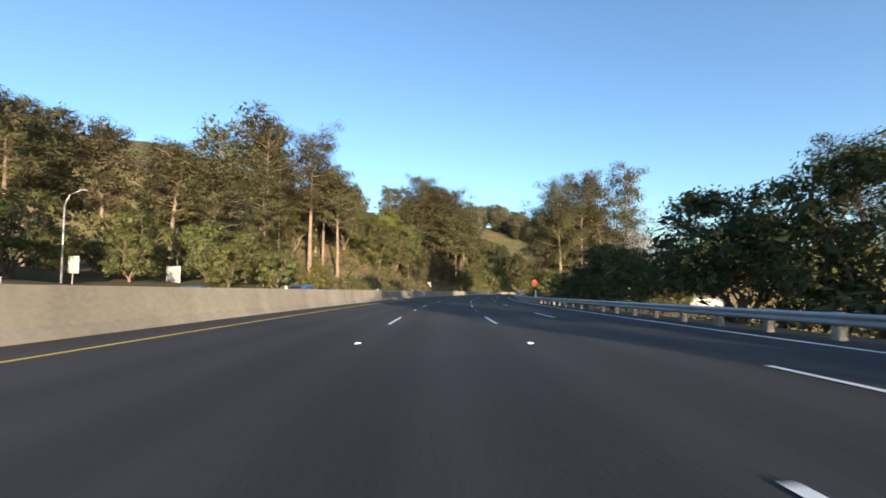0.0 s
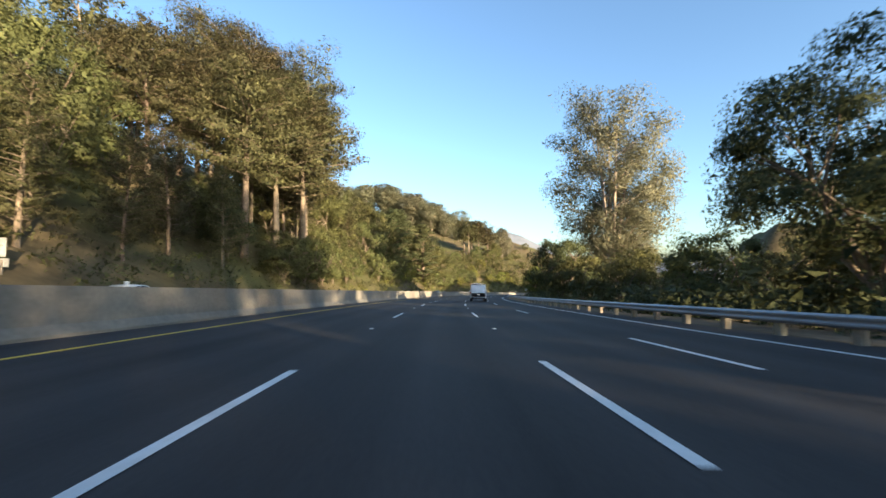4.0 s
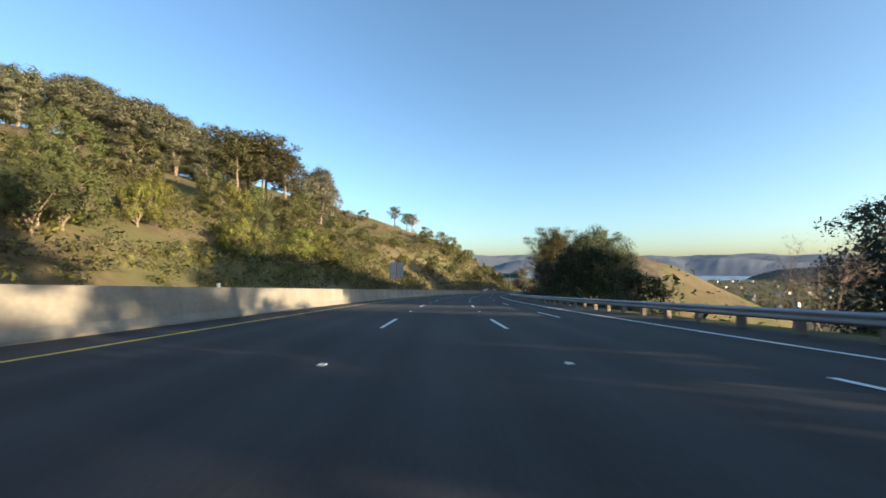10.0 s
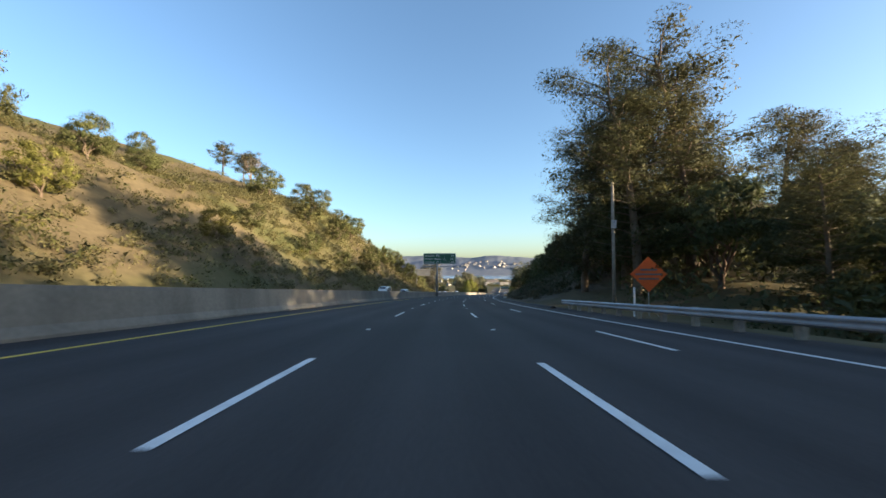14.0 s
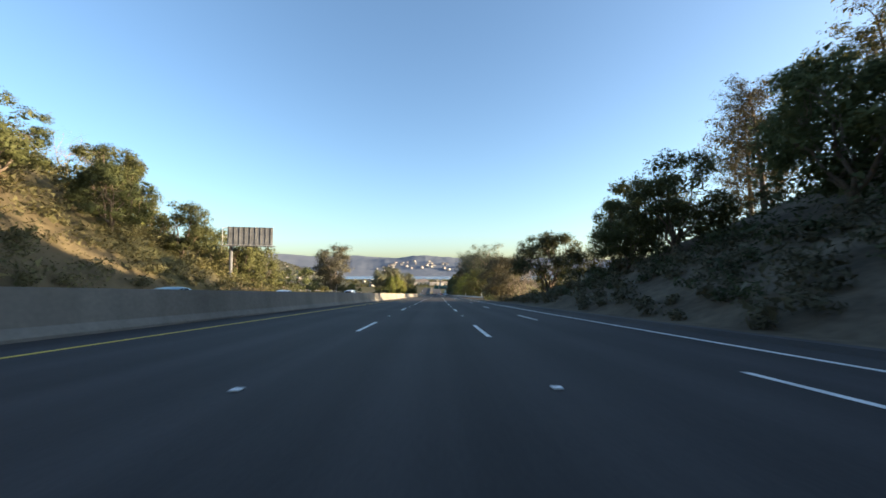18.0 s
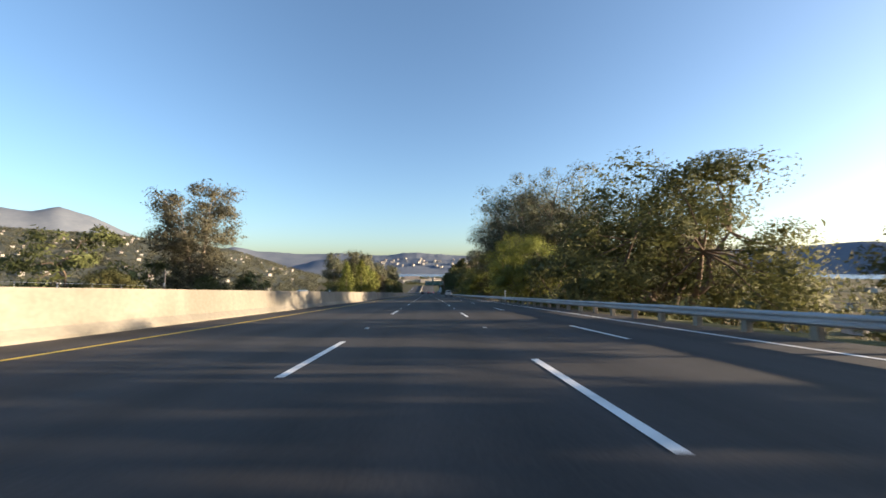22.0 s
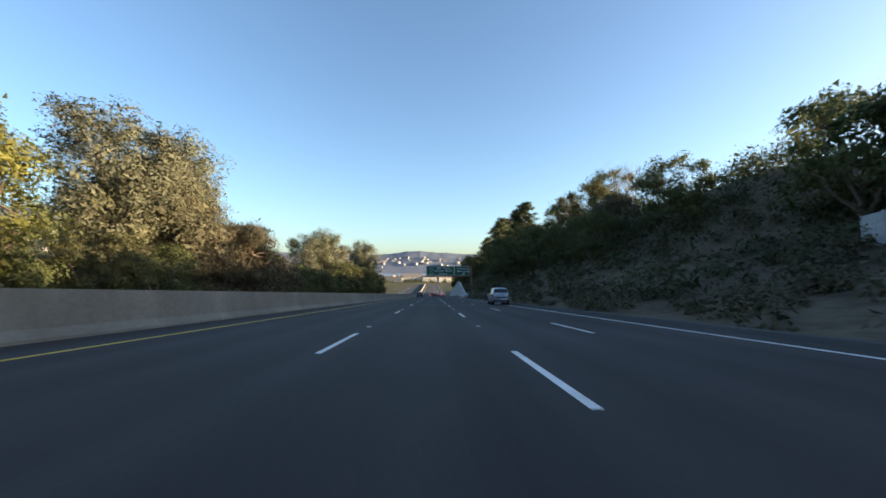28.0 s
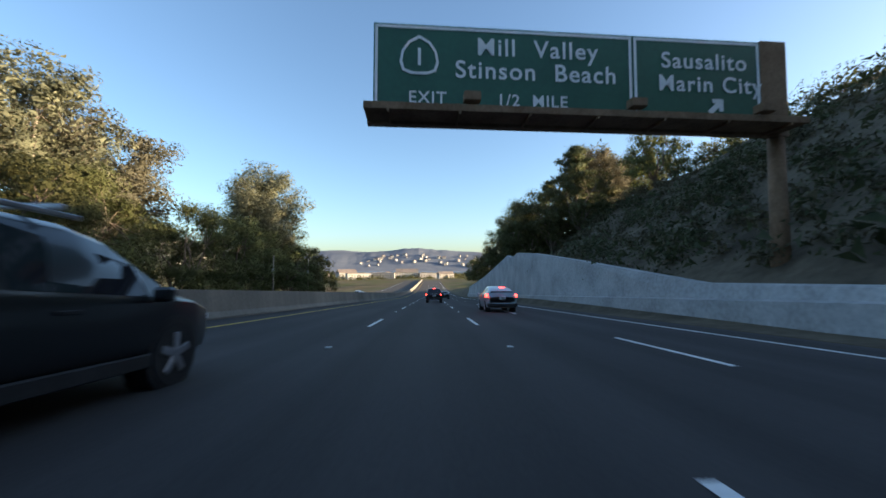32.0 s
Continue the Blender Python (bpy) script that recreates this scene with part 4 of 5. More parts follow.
scrub("bank_brush", [(505, 640, 10.4, 20, 420, 0.75), (880, 1000, 10.0, 26, 560, 0.8), (985, 1090, 13.0, 36, 620, 0.85)], 6, DULL, "low dull brown brush over the steep roadside bank")


# ---- the bay, the far shore and the hills round it ----
HUB_S = 636.0
HX, HY, _, HA = course(HUB_S)


def bearing(deg, r, z):
    """World place r metres off, deg to the right of the road's heading on the open stretch."""
    a = HA + radians(deg)
    return Vector((HX + r * math.sin(a), HY + r * math.cos(a), z))


def ridge(name, mat, rows, r0, r1, seed, rough, label, steps=120, woods=0.0, fall=True):
    """A long hill: rows of (bearing, top height); rises from r0 to its crest at r1 and falls behind it."""
    b = np.linspace(rows[0][0], rows[-1][0], steps)
    h = np.interp(b, *np.array(rows).T)
    ts = [0, .18, .36, .54, .70, .84, .94, 1.0, 1.12]
    verts, faces = [], []
    for i, q in enumerate(b):
        for t in ts:
            r = r0 + (r1 - r0) * t
            shape = math.sin(min(t, 1) * math.pi / 2) ** 1.3 if t <= 1 else 0.75
            n1 = noise.noise(Vector((q * 0.35 + seed, t * 3, seed))) * rough + noise.noise(Vector((q * 1.7 + seed, t * 9, seed))) * rough * 0.4
            n2 = woods * abs(noise.noise(Vector((q * 9.0, t * 20, seed + 3))))
            verts.append(bearing(q, r, LOW - 1 + (h[i] - LOW) * shape + (n1 + n2) * min(1, t * 2)))
    k = len(ts)
    for i in range(steps - 1):
        for j in range(k - 1):
            a = i * k + j
            faces.append((a, a + 1, a + k + 1, a + k))
    return tagged(mesh_object(name, verts, faces, mat, smooth=True), label, "hills", kind="structure")


ridge("far_hills", HAZED_HILL, [(-75, 60), (-62, 180), (-52, 330), (-47, 400), (-44.5, 395), (-42.5, 440), (-40, 380), (-36, 230), (-32, 140), (-29, 130), (-26, 165), (-23, 120), (-18, 105), (-12, 115),
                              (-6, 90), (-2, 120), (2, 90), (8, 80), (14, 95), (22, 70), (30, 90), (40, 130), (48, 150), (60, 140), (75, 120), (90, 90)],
      3300, 4300, 2, 14, "hills and a mountain across the bay, blue-grey haze in their colour", 260)
ridge("shore_hills", HAZED_HILL, [(-20, -40), (-14, 30), (-9, 45), (-5, 60), (-2, 78), (1, 60), (5, 50), (9, 30), (13, 40), (20, 0), (26, -30), (30, -70)], 2500, 3000, 7, 8,
      "wooded hills with houses on the far shore, haze in their colour", 150, 9)
ridge("headland", MID_HILL, [(17, -70), (20, -35), (25, -22), (29, -38), (32, -60), (34, -78)], 1700, 2000, 11, 4, "dark wooded headland reaching into the bay", 80, 8)
town_hill = ridge("town_hill", MID_HILL, [(-80, 60), (-64, 95), (-52, 70), (-44, 62), (-36, 55), (-30, 40), (-25, 12), (-21, -25), (-17, -60), (-14, -78)], 620, 1700, 5, 8,
                  "wooded hillside with a scattered town", 130, 6)
wv, wf = [], []
rows_b = [(-24, 1750, 2400), (-16, 1650, 2450), (-8, 1700, 2480), (0, 1600, 2490), (8, 1600, 2490), (16, 1650, 2800), (22, 1800, 3260), (30, 1850, 3290), (40, 1850, 3290), (52, 1800, 3290), (70, 1700, 3290), (90, 1700, 3290)]
for b, r0, r1 in rows_b:
    wv += [bearing(b, r0, LOW + 0.4), bearing(b, r1, LOW + 0.4)]
for i in range(len(rows_b) - 1):
    wf.append((2 * i, 2 * i + 1, 2 * i + 3, 2 * i + 2))
tagged(mesh_object("water", wv, wf, WATER), "pale still water of the bay", "water", kind="structure")

HOUSE_WALL = material("house_wall", (0.20, 0.185, 0.165), (0.44, 0.41, 0.37), scale=6, rough=0.9, fine=0.6, vary=0.45)
HOUSE_ROOF = material("house_roof", (0.12, 0.10, 0.09), (0.26, 0.20, 0.17), scale=3, rough=0.9, fine=2, vary=0.35)
WINDOW = material("window_glass", (0.03, 0.035, 0.045), (0.05, 0.06, 0.07), scale=2, rough=0.15, spec=0.6)


def house(m, w, l, h, flat=False, label="pale house with a brown pitched roof on the hillside", group="town houses", panes=False):
    home = thing("house", m, label, "house", group)
    bm = bmesh.new()
    block(bm, (-w / 2, -l / 2, -4), (w / 2, l / 2, h))
    part("wall", bm, HOUSE_WALL, home)
    if flat:
        part("roof", boxes(((-w / 2 - .3, -l / 2 - .3, h), (w / 2 + .3, l / 2 + .3, h + .5)), bevel=0.05), HOUSE_ROOF, home)
    else:
        p = w * 0.28
        v = [(-w / 2 - .5, -l / 2 - .5, h - .1), (w / 2 + .5, -l / 2 - .5, h - .1), (0, -l / 2 - .3, h + p), (-w / 2 - .5, l / 2 + .5, h - .1), (w / 2 + .5, l / 2 + .5, h - .1), (0, l / 2 + .3, h + p)]
        mesh_object("roof", v, [(0, 1, 2), (3, 5, 4), (0, 2, 5, 3), (1, 4, 5, 2), (0, 3, 4, 1)], HOUSE_ROOF, home)
    n = max(2, int(l / 4))
    for sx in (-1, 1) if panes else ():
        for i in range(n):
            for z in np.arange(1.0, h - 1.2, 2.9):
                y = -l / 2 + l * (i + .5) / n
                x = sx * (w / 2 + .02)
                mesh_object("window", [(x, y - .7, z), (x, y + .7, z), (x, y + .7, z + 1.4), (x, y - .7, z + 1.4)], [(0, 1, 2, 3)], WINDOW, home)
    return home


protos = [house(bearing(-33, 800, 0) and Matrix.Identity(4), w, l, h, fl) for w, l, h, fl in ((9, 14, 6, False), (12, 18, 6, False), (10, 12, 8, True), (8, 20, 5, False))]
rng = random.Random(12)
down = bpy.data.objects["town_hill"]
spots = []
for i in range(190):
    b, t = rng.uniform(-62, -18), rng.uniform(0.05, 0.75)
    spots.append((b, 620 + 1080 * t, t))
for i, (b, r, t) in enumerate(spots):
    h = float(np.interp(b, [-80, -64, -52, -44, -36, -30, -25, -21, -17, -14], [60, 95, 70, 62, 55, 40, 12, -25, -60, -78]))
    z = LOW - 1 + (h - LOW) * math.sin(t * math.pi / 2) ** 1.3 + 2
    m = Matrix.Translation(bearing(b, r, z)) @ Matrix.Rotation(rng.uniform(0, 6.28), 4, "Z") @ Matrix.Scale(rng.uniform(.45, .85), 4)
    if i < 4:
        protos[i].matrix_world = m
    else:
        copy_thing(protos[rng.randrange(4)], m)
for i in range(120):                                       # low town by the water and below the road
    b, r = (rng.uniform(-16, 4), rng.uniform(900, 1500)) if i < 26 else (rng.uniform(12, 52), rng.uniform(330, 1500))
    copy_thing(protos[rng.randrange(4)], Matrix.Translation(bearing(b, r, LOW + 1)) @ Matrix.Rotation(rng.uniform(0, 6.28), 4, "Z"))
for i in range(40):                                       # on the far shore
    b, t = rng.uniform(-10, 6), rng.uniform(.15, .55)
    h = float(np.interp(b, [-14, -9, -5, -2, 1, 5, 9], [30, 45, 60, 78, 60, 50, 30]))
    copy_thing(protos[rng.randrange(4)], Matrix.Translation(bearing(b, 2500 + 500 * t, LOW + (h - LOW) * math.sin(t * math.pi / 2) ** 1.3 + 4)) @ Matrix.Rotation(rng.uniform(0, 6.28), 4, "Z") @ Matrix.Scale(1.7, 4))
for i, (s, d, w, l, h) in enumerate([(1640, -78, 24, 40, 8), (1655, -40, 22, 36, 9), (1650, -5, 20, 30, 8), (1620, 22, 14, 24, 7), (1600, -110, 18, 34, 8), (1660, -140, 22, 30, 8)]):
    x, y, _, a = course(1480)
    g = s - 1480
    m = Matrix.Translation((x + g * math.sin(a) + d * math.cos(a), y + g * math.cos(a) - d * math.sin(a), LOW)) @ Matrix.Rotation(-a + 1.57 + 0.1 * i, 4, "Z")
    house(m, w, l, h, i % 2 == 0, "long white apartment building on the flat by the bay", "apartment buildings", True)
house(stand(216, 74, -4, 20), 16, 26, 5.5, True, "flat-roofed grey building below the road", "apartment buildings", True)
house(stand(446, 118, lift(446, 118) + .5, 30), 14, 30, 9, False, "pale apartment block in the valley below the road", "apartment buildings", True)
house(stand(470, 140, lift(470, 140) + .5, 10), 14, 26, 9, False, "pale apartment block in the valley below the road", "apartment buildings", True)


def far_woods(name, places, seed, mat, label, count=14, size=3.0):
    rng = np.random.default_rng(seed)
    cent = [p for p, _ in places]
    rad = [(r, r, r * .8) for _, r in places]
    return tagged(foliage(name, [leaves(rng, cent, rad, count, size, size * .55)], mat), label, "woods", kind="stuff")


rng = random.Random(3)
wood_places = []
for i in range(2700):
    b, t = rng.uniform(-70, -15), rng.uniform(0.0, 1.0)
    h = float(np.interp(b, [-80, -64, -52, -44, -36, -30, -25, -21, -17, -14], [60, 95, 70, 62, 55, 40, 12, -25, -60, -78]))
    wood_places.append((bearing(b, 620 + 1080 * t, LOW + (h - LOW) * math.sin(t * math.pi / 2) ** 1.3 + 3), rng.uniform(4, 9)))
far_woods("town_woods", wood_places, 21, EUC, "patchy woods between the houses on the hillside", 30)
wood_places = []
for i in range(1700):
    b, r = rng.uniform(-22, 60), rng.uniform(400, 1800)
    if b < 10:
        r = rng.uniform(820, 1560)
    p = bearing(b, r, LOW + 2)
    wood_places.append((p, rng.uniform(3, 7)))
far_woods("low_woods", wood_places, 22, OAK, "dark trees on the low land by the bay", 26)

# ---- signs ----
GREEN = material("sign_green", (0.012, 0.085, 0.055), (0.02, 0.12, 0.075), scale=2, rough=0.45, fine=5, spec=0.4)
LETTER = material("sign_white", (0.68, 0.70, 0.70), (0.82, 0.84, 0.84), scale=1, rough=0.5, fine=6)
ORANGE = material("sign_orange", (0.75, 0.10, 0.02), (0.9, 0.16, 0.03), scale=1, rough=0.5, fine=6)
BACK = material("sign_back_aluminium", (0.42, 0.42, 0.40), (0.60, 0.60, 0.57), scale=0.8, rough=0.55, metal=0.4, fine=5)
GREYBOARD = material("billboard_grey", (0.10, 0.105, 0.11), (0.19, 0.195, 0.20), scale=1.2, rough=0.8, fine=3)


def words(text, size, x, z, parent, y=-0.03, mat=None, align="LEFT", name="lettering"):
    cu = bpy.data.curves.new(name, "FONT")
    cu.body, cu.size, cu.align_x, cu.extrude = text, size, align, 0.004
    cu.space_character = 1.12
    cu.offset = size * 0.012
    cu.materials.append(mat or LETTER)
    ob = new(name, cu)
    ob.parent = parent
    ob.matrix_local = pose(x, y, z, 90, 0, 0)
    return ob


def outline(name, x0, x1, z0, z1, w, parent, y=-0.025, mat=None):
    part(name, boxes(((x0, y, z0), (x1, y + .02, z0 + w)), ((x0, y, z1 - w), (x1, y + .02, z1)), ((x0, y, z0 + w), (x0 + w, y + .02, z1 - w)), ((x1 - w, y, z0 + w), (x1, y + .02, z1 - w))), mat or LETTER, parent)


def shield(x, z, r, parent, y=-0.028):
    """The spade-shaped route marker with its number."""
    pts = [(0, 1.0), (.5, .72), (.82, .25), (.92, -.3), (.78, -.72), (.4, -.86), (0, -.88), (-.4, -.86), (-.78, -.72), (-.92, -.3), (-.82, .25), (-.5, .72)]
    n = len(pts)
    v = [(x + px * r * k, y - dy, z + pz * r * k) for k, dy in ((1, 0), (.86, 0), (1, .01), (.86, .01)) for px, pz in pts]
    f = []
    for i in range(n):
        j = (i + 1) % n
        f += [(2 * n + i, 2 * n + j, 3 * n + j, 3 * n + i), (i, j, 2 * n + j, 2 * n + i), (n + j, n + i, 3 * n + i, 3 * n + j)]
    mesh_object("route_shield", v, f, LETTER, parent)
    words("1", r * 1.15, x, z - r * .42, parent, y - .005, align="CENTER")


def lamp_box(x, z, parent):
    part("sign_lamp", boxes(((x - .28, -1.35, z), (x + .28, -.95, z + .3)), ((x - .04, -1.0, z - .1), (x + .04, 0, z - .02)), bevel=0.02), RUST, parent)


# the bridge sign over the right-hand lanes
GS, GD, GU = 1023.6, -2.1, 7.5
sign = thing("overhead_sign", stand(GS, GD, 0, 3.0), "large green overhead direction sign on a rusty cantilever", "road sign")
panel = part("panel", boxes(((0, 0, GU), (15.0, .08, GU + 3.35)), bevel=0.01), GREEN, sign)
outline("panel_border", 0.05, 9.72, GU + .08, GU + 3.28, .10, sign)
outline("panel_border", 9.82, 14.95, GU + .08, GU + 3.28, .10, sign)
shield(1.65, GU + 2.15, .78, sign)
words("Mill  Valley", .92, 3.75, GU + 2.30, sign)
words("Stinson  Beach", .92, 2.95, GU + 1.42, sign)
words("EXIT", .62, 1.25, GU + .42, sign)
words("1/2  MILE", .62, 4.5, GU + .42, sign)
words("Sausalito", .88, 10.9, GU + 2.15, sign)
words("Marin City", .88, 10.75, GU + 1.25, sign)
am = boxes(((12.95, -.04, GU + .35), (13.15, -.015, GU + .95)))
bmesh.ops.rotate(am, cent=(13.05, -.03, GU + .65), matrix=Matrix.Rotation(radians(45), 3, "Y"), verts=am.verts)
block(am, (12.95, -.04, GU + .82), (13.38, -.015, GU + .98))
block(am, (13.22, -.04, GU + .50), (13.38, -.015, GU + .82))
part("arrow", am, LETTER, sign)
part("end_box", boxes(((15.0, -.05, GU - .1), (16.1, .35, GU + 3.4)), bevel=0.03), RUST, sign, "rusty steel box at the arm's root")
part("walkway", boxes(((-.2, -1.14, GU - .30), (15.7, -.05, GU - .24)), bevel=0.01), RUST, sign, "rusty lamp walkway under the panel")
part("toe_board", boxes(((-.2, -1.2, GU - .32), (15.7, -1.14, GU - .08)), bevel=0.01), RUST, sign)
part("beam", boxes(((-.2, -.05, GU - .40), (16.1, .3, GU - .05)), bevel=0.01), RUST, sign, "rusty cantilever beam behind the panel")
for x in (.6, 3.0, 5.4, 7.8, 10.2, 12.6, 15.0):
    part("bracket", boxes(((x - .04, -1.2, GU - .42), (x + .04, .1, GU - .32)), bevel=0.01), RUST, sign)
for x in (3.4, 9.2, 14.0):
    lamp_box(x, GU + .02, sign)
part("post", rods(((15.8, .25, 0.5), (15.8, .25, GU + .2), .34, .28), sides=14), RUST, sign, "brown steel post", smooth=True)

# the tall green sign standing on the median
sign = thing("median_sign", stand(552.8, -8.8, 0, 3.0), "green direction sign on one tall pale post in the median", "road sign")
part("panel", boxes(((-3.3, 0, 8.55), (5.3, .08, 11.4)), bevel=0.01), GREEN, sign)
outline("panel_border", -3.25, 5.25, 8.62, 11.33, .09, sign)
words("Sausalito  Exit", .62, -2.8, 10.52, sign)
words("Stinson  Beach", .62, -2.8, 9.70, sign)
words("Seminary  Dr", .62, -2.8, 8.88, sign)
words("1/4", .62, 4.0, 10.52, sign)
words("3/4", .62, 3.8, 9.70, sign)
words("1 3/4", .62, 3.45, 8.88, sign)
shield(2.45, 9.92, .42, sign)
for y0, y1, z0, z1 in ((-1.24, -.75, 7.75, 7.80), (-.55, -.05, 7.75, 7.80)):
    part("walkway_plank", boxes(((-3.8, y0, z0), (5.6, y1, z1)), bevel=0.01), STEEL, sign)
part("toe_board", boxes(((-3.8, -1.3, 7.70), (5.6, -1.24, 7.95)), bevel=0.01), STEEL, sign)
for x in (-2.6, -.9, 1.3, 3.0, 4.7):
    part("bracket", boxes(((x - .04, -1.3, 7.55), (x + .04, -.01, 7.72)), ((x - .04, -.12, 7.6), (x + .04, -.012, 9.2)), bevel=0.01), STEEL, sign)
part("post", rods(((0.3, .42, 0), (0.3, .42, 11.0), .33, .24), sides=16), STEEL, sign, "pale galvanised post", smooth=True)

# a small white plate fixed to the barrier's face
plate = thing("barrier_plate", stand(678.9, -9.09, 0.86, 0) @ Matrix.Rotation(radians(-7), 4, "Y"), "small square white plate on the concrete barrier", "plate")
part("sheet", boxes(((-.01, -.30, -.20), (.02, .30, .20)), bevel=0.008), LETTER, plate)
part("mark", boxes(((.021, -.16, -.10), (.026, -.06, .12)), ((.021, .05, -.10), (.026, .17, .12))), GREYBOARD, plate)

# a crumpled white bag lying at the foot of the bank
bag = bmesh.new()
bmesh.ops.create_icosphere(bag, subdivisions=3, radius=0.5)
for v in bag.verts:
    k = 0.6 + 0.5 * noise.noise(v.co * 3.1) + 0.25 * noise.noise(v.co * 8.0)
    v.co = Vector((v.co.x * 1.5 * k, v.co.y * 0.55 * k, max(0.0, (v.co.z * 0.5 + 0.12) * k)))
litter = thing("litter_bag", stand(552.4, 9.35, lift(552.4, 9.35) + .02, 25), "crumpled white plastic bag lying at the roadside", "litter")
part("sheet", bag, WHITE, litter)
heap = thing("litter_bag", stand(998.3, 8.5, 0.0, -20, 0.55), "small crumpled white sheet lying by the guard rail", "litter")
bag = bmesh.new()
bmesh.ops.create_icosphere(bag, subdivisions=3, radius=0.5)
for v in bag.verts:
    k = 0.6 + 0.5 * noise.noise(v.co * 2.3 + Vector((4, 0, 0))) + 0.25 * noise.noise(v.co * 7.0)
    v.co = Vector((v.co.x * 1.6 * k, v.co.y * 0.7 * k, max(0.0, (v.co.z * 0.4 + 0.12) * k)))
part("sheet", bag, WHITE, heap)

# the billboard seen from behind
board = thing("billboard", stand(640, -36.6, 0, 15), "grey weathered billboard on a steel post above the town", "billboard")
part("panel", boxes(((1.4, 0, 9.25), (8.5, .25, 12.35)), bevel=0.02), GREYBOARD, board)
for i in range(9):
    x = 1.6 + i * .82
    part("rib", boxes(((x, -.08, 9.3), (x + .06, 0, 12.3)), bevel=0.01), GREYBOARD, board)
for z in (9.25, 12.31):
    part("edge_rail", boxes(((1.35, -.12, z), (8.55, -.085, z + .08)), bevel=0.01), STEEL, board)
part("catwalk", boxes(((.8, -1.0, 9.05), (9.1, .3, 9.15)), bevel=0.01), GREYBOARD, board)
for x in (2.4, 4.2, 6.0, 7.8):
    part("bracket", boxes(((x, -.95, 8.9), (x + .07, .6, 9.04)), bevel=0.01), GREYBOARD, board)
part("edge_frame", rods(((.8, -.6, 9.1), (.8, -.6, 12.1), .04), ((.8, -.6, 12.1), (1.4, 0, 12.3), .04), ((.8, -.6, 10.6), (1.4, 0, 10.6), .04)), STEEL, board)
part("post", rods(((1.9, .6, -8), (1.9, .6, 12.0), .28), sides=10), GREYBOARD, board, smooth=True)
part("post_box", boxes(((1.4, .1, 2.5), (2.2, .32, 3.2)), bevel=0.03), STEEL, board)


def sign_back(s, d, u0, u1, w, posts, base, turn=0, label="pale back of a road sign beside the other carriageway"):
    sg = thing("sign_back", stand(s, d, 0, turn), label, "road sign")
    part("panel", boxes(((-w / 2, 0, u0), (w / 2, .03, u1)), bevel=0.005), BACK, sg)
    for x in posts:
        part("post", boxes(((x - .05, -.08, base), (x + .05, -.002, u1 - .1)), bevel=0.008), TIMBER, sg)


sign_back(375, -8.1, 2.75, 4.78, 1.85, (.05,), 1.2, 0, "pale back of a sign standing on the median barrier")
sign_back(59, -48, 2.2, 4.9, 2.6, (-.9, .9), -1, 0)
sign_back(42, -44.6, 3.0, 5.0, 1.4, (0,), 0, 0)
sign_back(154, -30.5, 3.4, 4.7, 1.3, (0,), -1, 8)
sign_back(154.2, -30.2, 2.7, 3.3, .8, (0,), -1, 8)


def orange_sign(s, d, u, r, turn):
    sg = thing("work_sign", stand(s, d, lift(s, d), turn), "orange diamond roadwork sign on a folding stand", "road sign", "roadwork signs")
    bm = boxes(((-r, -.02, -r), (r, .0, r)), bevel=0.01)
    bmesh.ops.rotate(bm, cent=(0, 0, 0), matrix=Matrix.Rotation(radians(45), 3, "Y"), verts=bm.verts)
    bmesh.ops.translate(bm, vec=(0, 0, u), verts=bm.verts)
    part("panel", bm, ORANGE, sg)
    for z, w in ((.28, .5), (0, .8), (-.28, .6)):
        part("text_bar", boxes(((-w, -.03, u + z - .05), (w, -.022, u + z + .05))), GREYBOARD, sg, "dark bar in place of writing")
    part("stand", rods(((0, .05, -.3), (0, .05, u + .5), .03), ((0, .05, .7), (-.6, .1, 0), .02), ((0, .05, .7), (.6, .1, 0), .02)), STEEL, sg)


orange_sign(85, 12.6, 3.3, .62, -6)
orange_sign(475, 12.8, 2.6, .78, -4)
orange_sign(1016, 14, 0.95, .6, -4)

# street lamp by the far side, utility pole by the mound
lamp = thing("street_lamp", stand(41, -44.8, lift(41, -44.8)), "tall grey street lamp with a curved arm", "street lamp")
part("pole", rods(((0, 0, -1), (0, 0, 9.2), .10, .07), ((0, 0, 9.2), (.6, 0, 10.4), .06), ((.6, 0, 10.4), (2.0, 0, 10.9), .05)), STEEL, lamp, smooth=True)
part("lamp_head", boxes(((1.9, -.15, 10.82), (2.7, .15, 10.98)), bevel=0.04), STEEL, lamp)
for s, d, h in ((484, 14.2, 10.5), (101, -58.5, 40), (778, -52, 9), (1098, -27.5, 9), (1080, -28, 8)):
    pl = thing("utility_pole", stand(s, d, lift(s, d)), "weathered wooden utility pole at the roadside", "pole", "utility poles")
    part("pole", rods(((0, 0, -1), (0, 0, h), .16, .11), sides=9), TIMBER, pl, smooth=True)
    part("box", boxes(((-.2, -.3, h * .62), (.2, -.1, h * .62 + .7)), bevel=0.03), STEEL, pl)
for s, d in ((303.5, 9.3), (46, 9.0), (128, 9.2), (436, 9.2), (470, 9.6), (652, 9.0), (700, 9.0), (745, 9.0), (70, 9.2)):
    mk = thing("marker_post", stand(s, d, 0), "white plastic marker post behind the guard rail", "marker post", "marker posts")
    part("blade", boxes(((-.05, -.01, -.3), (.05, .012, 1.35)), bevel=0.006), LETTER, mk)
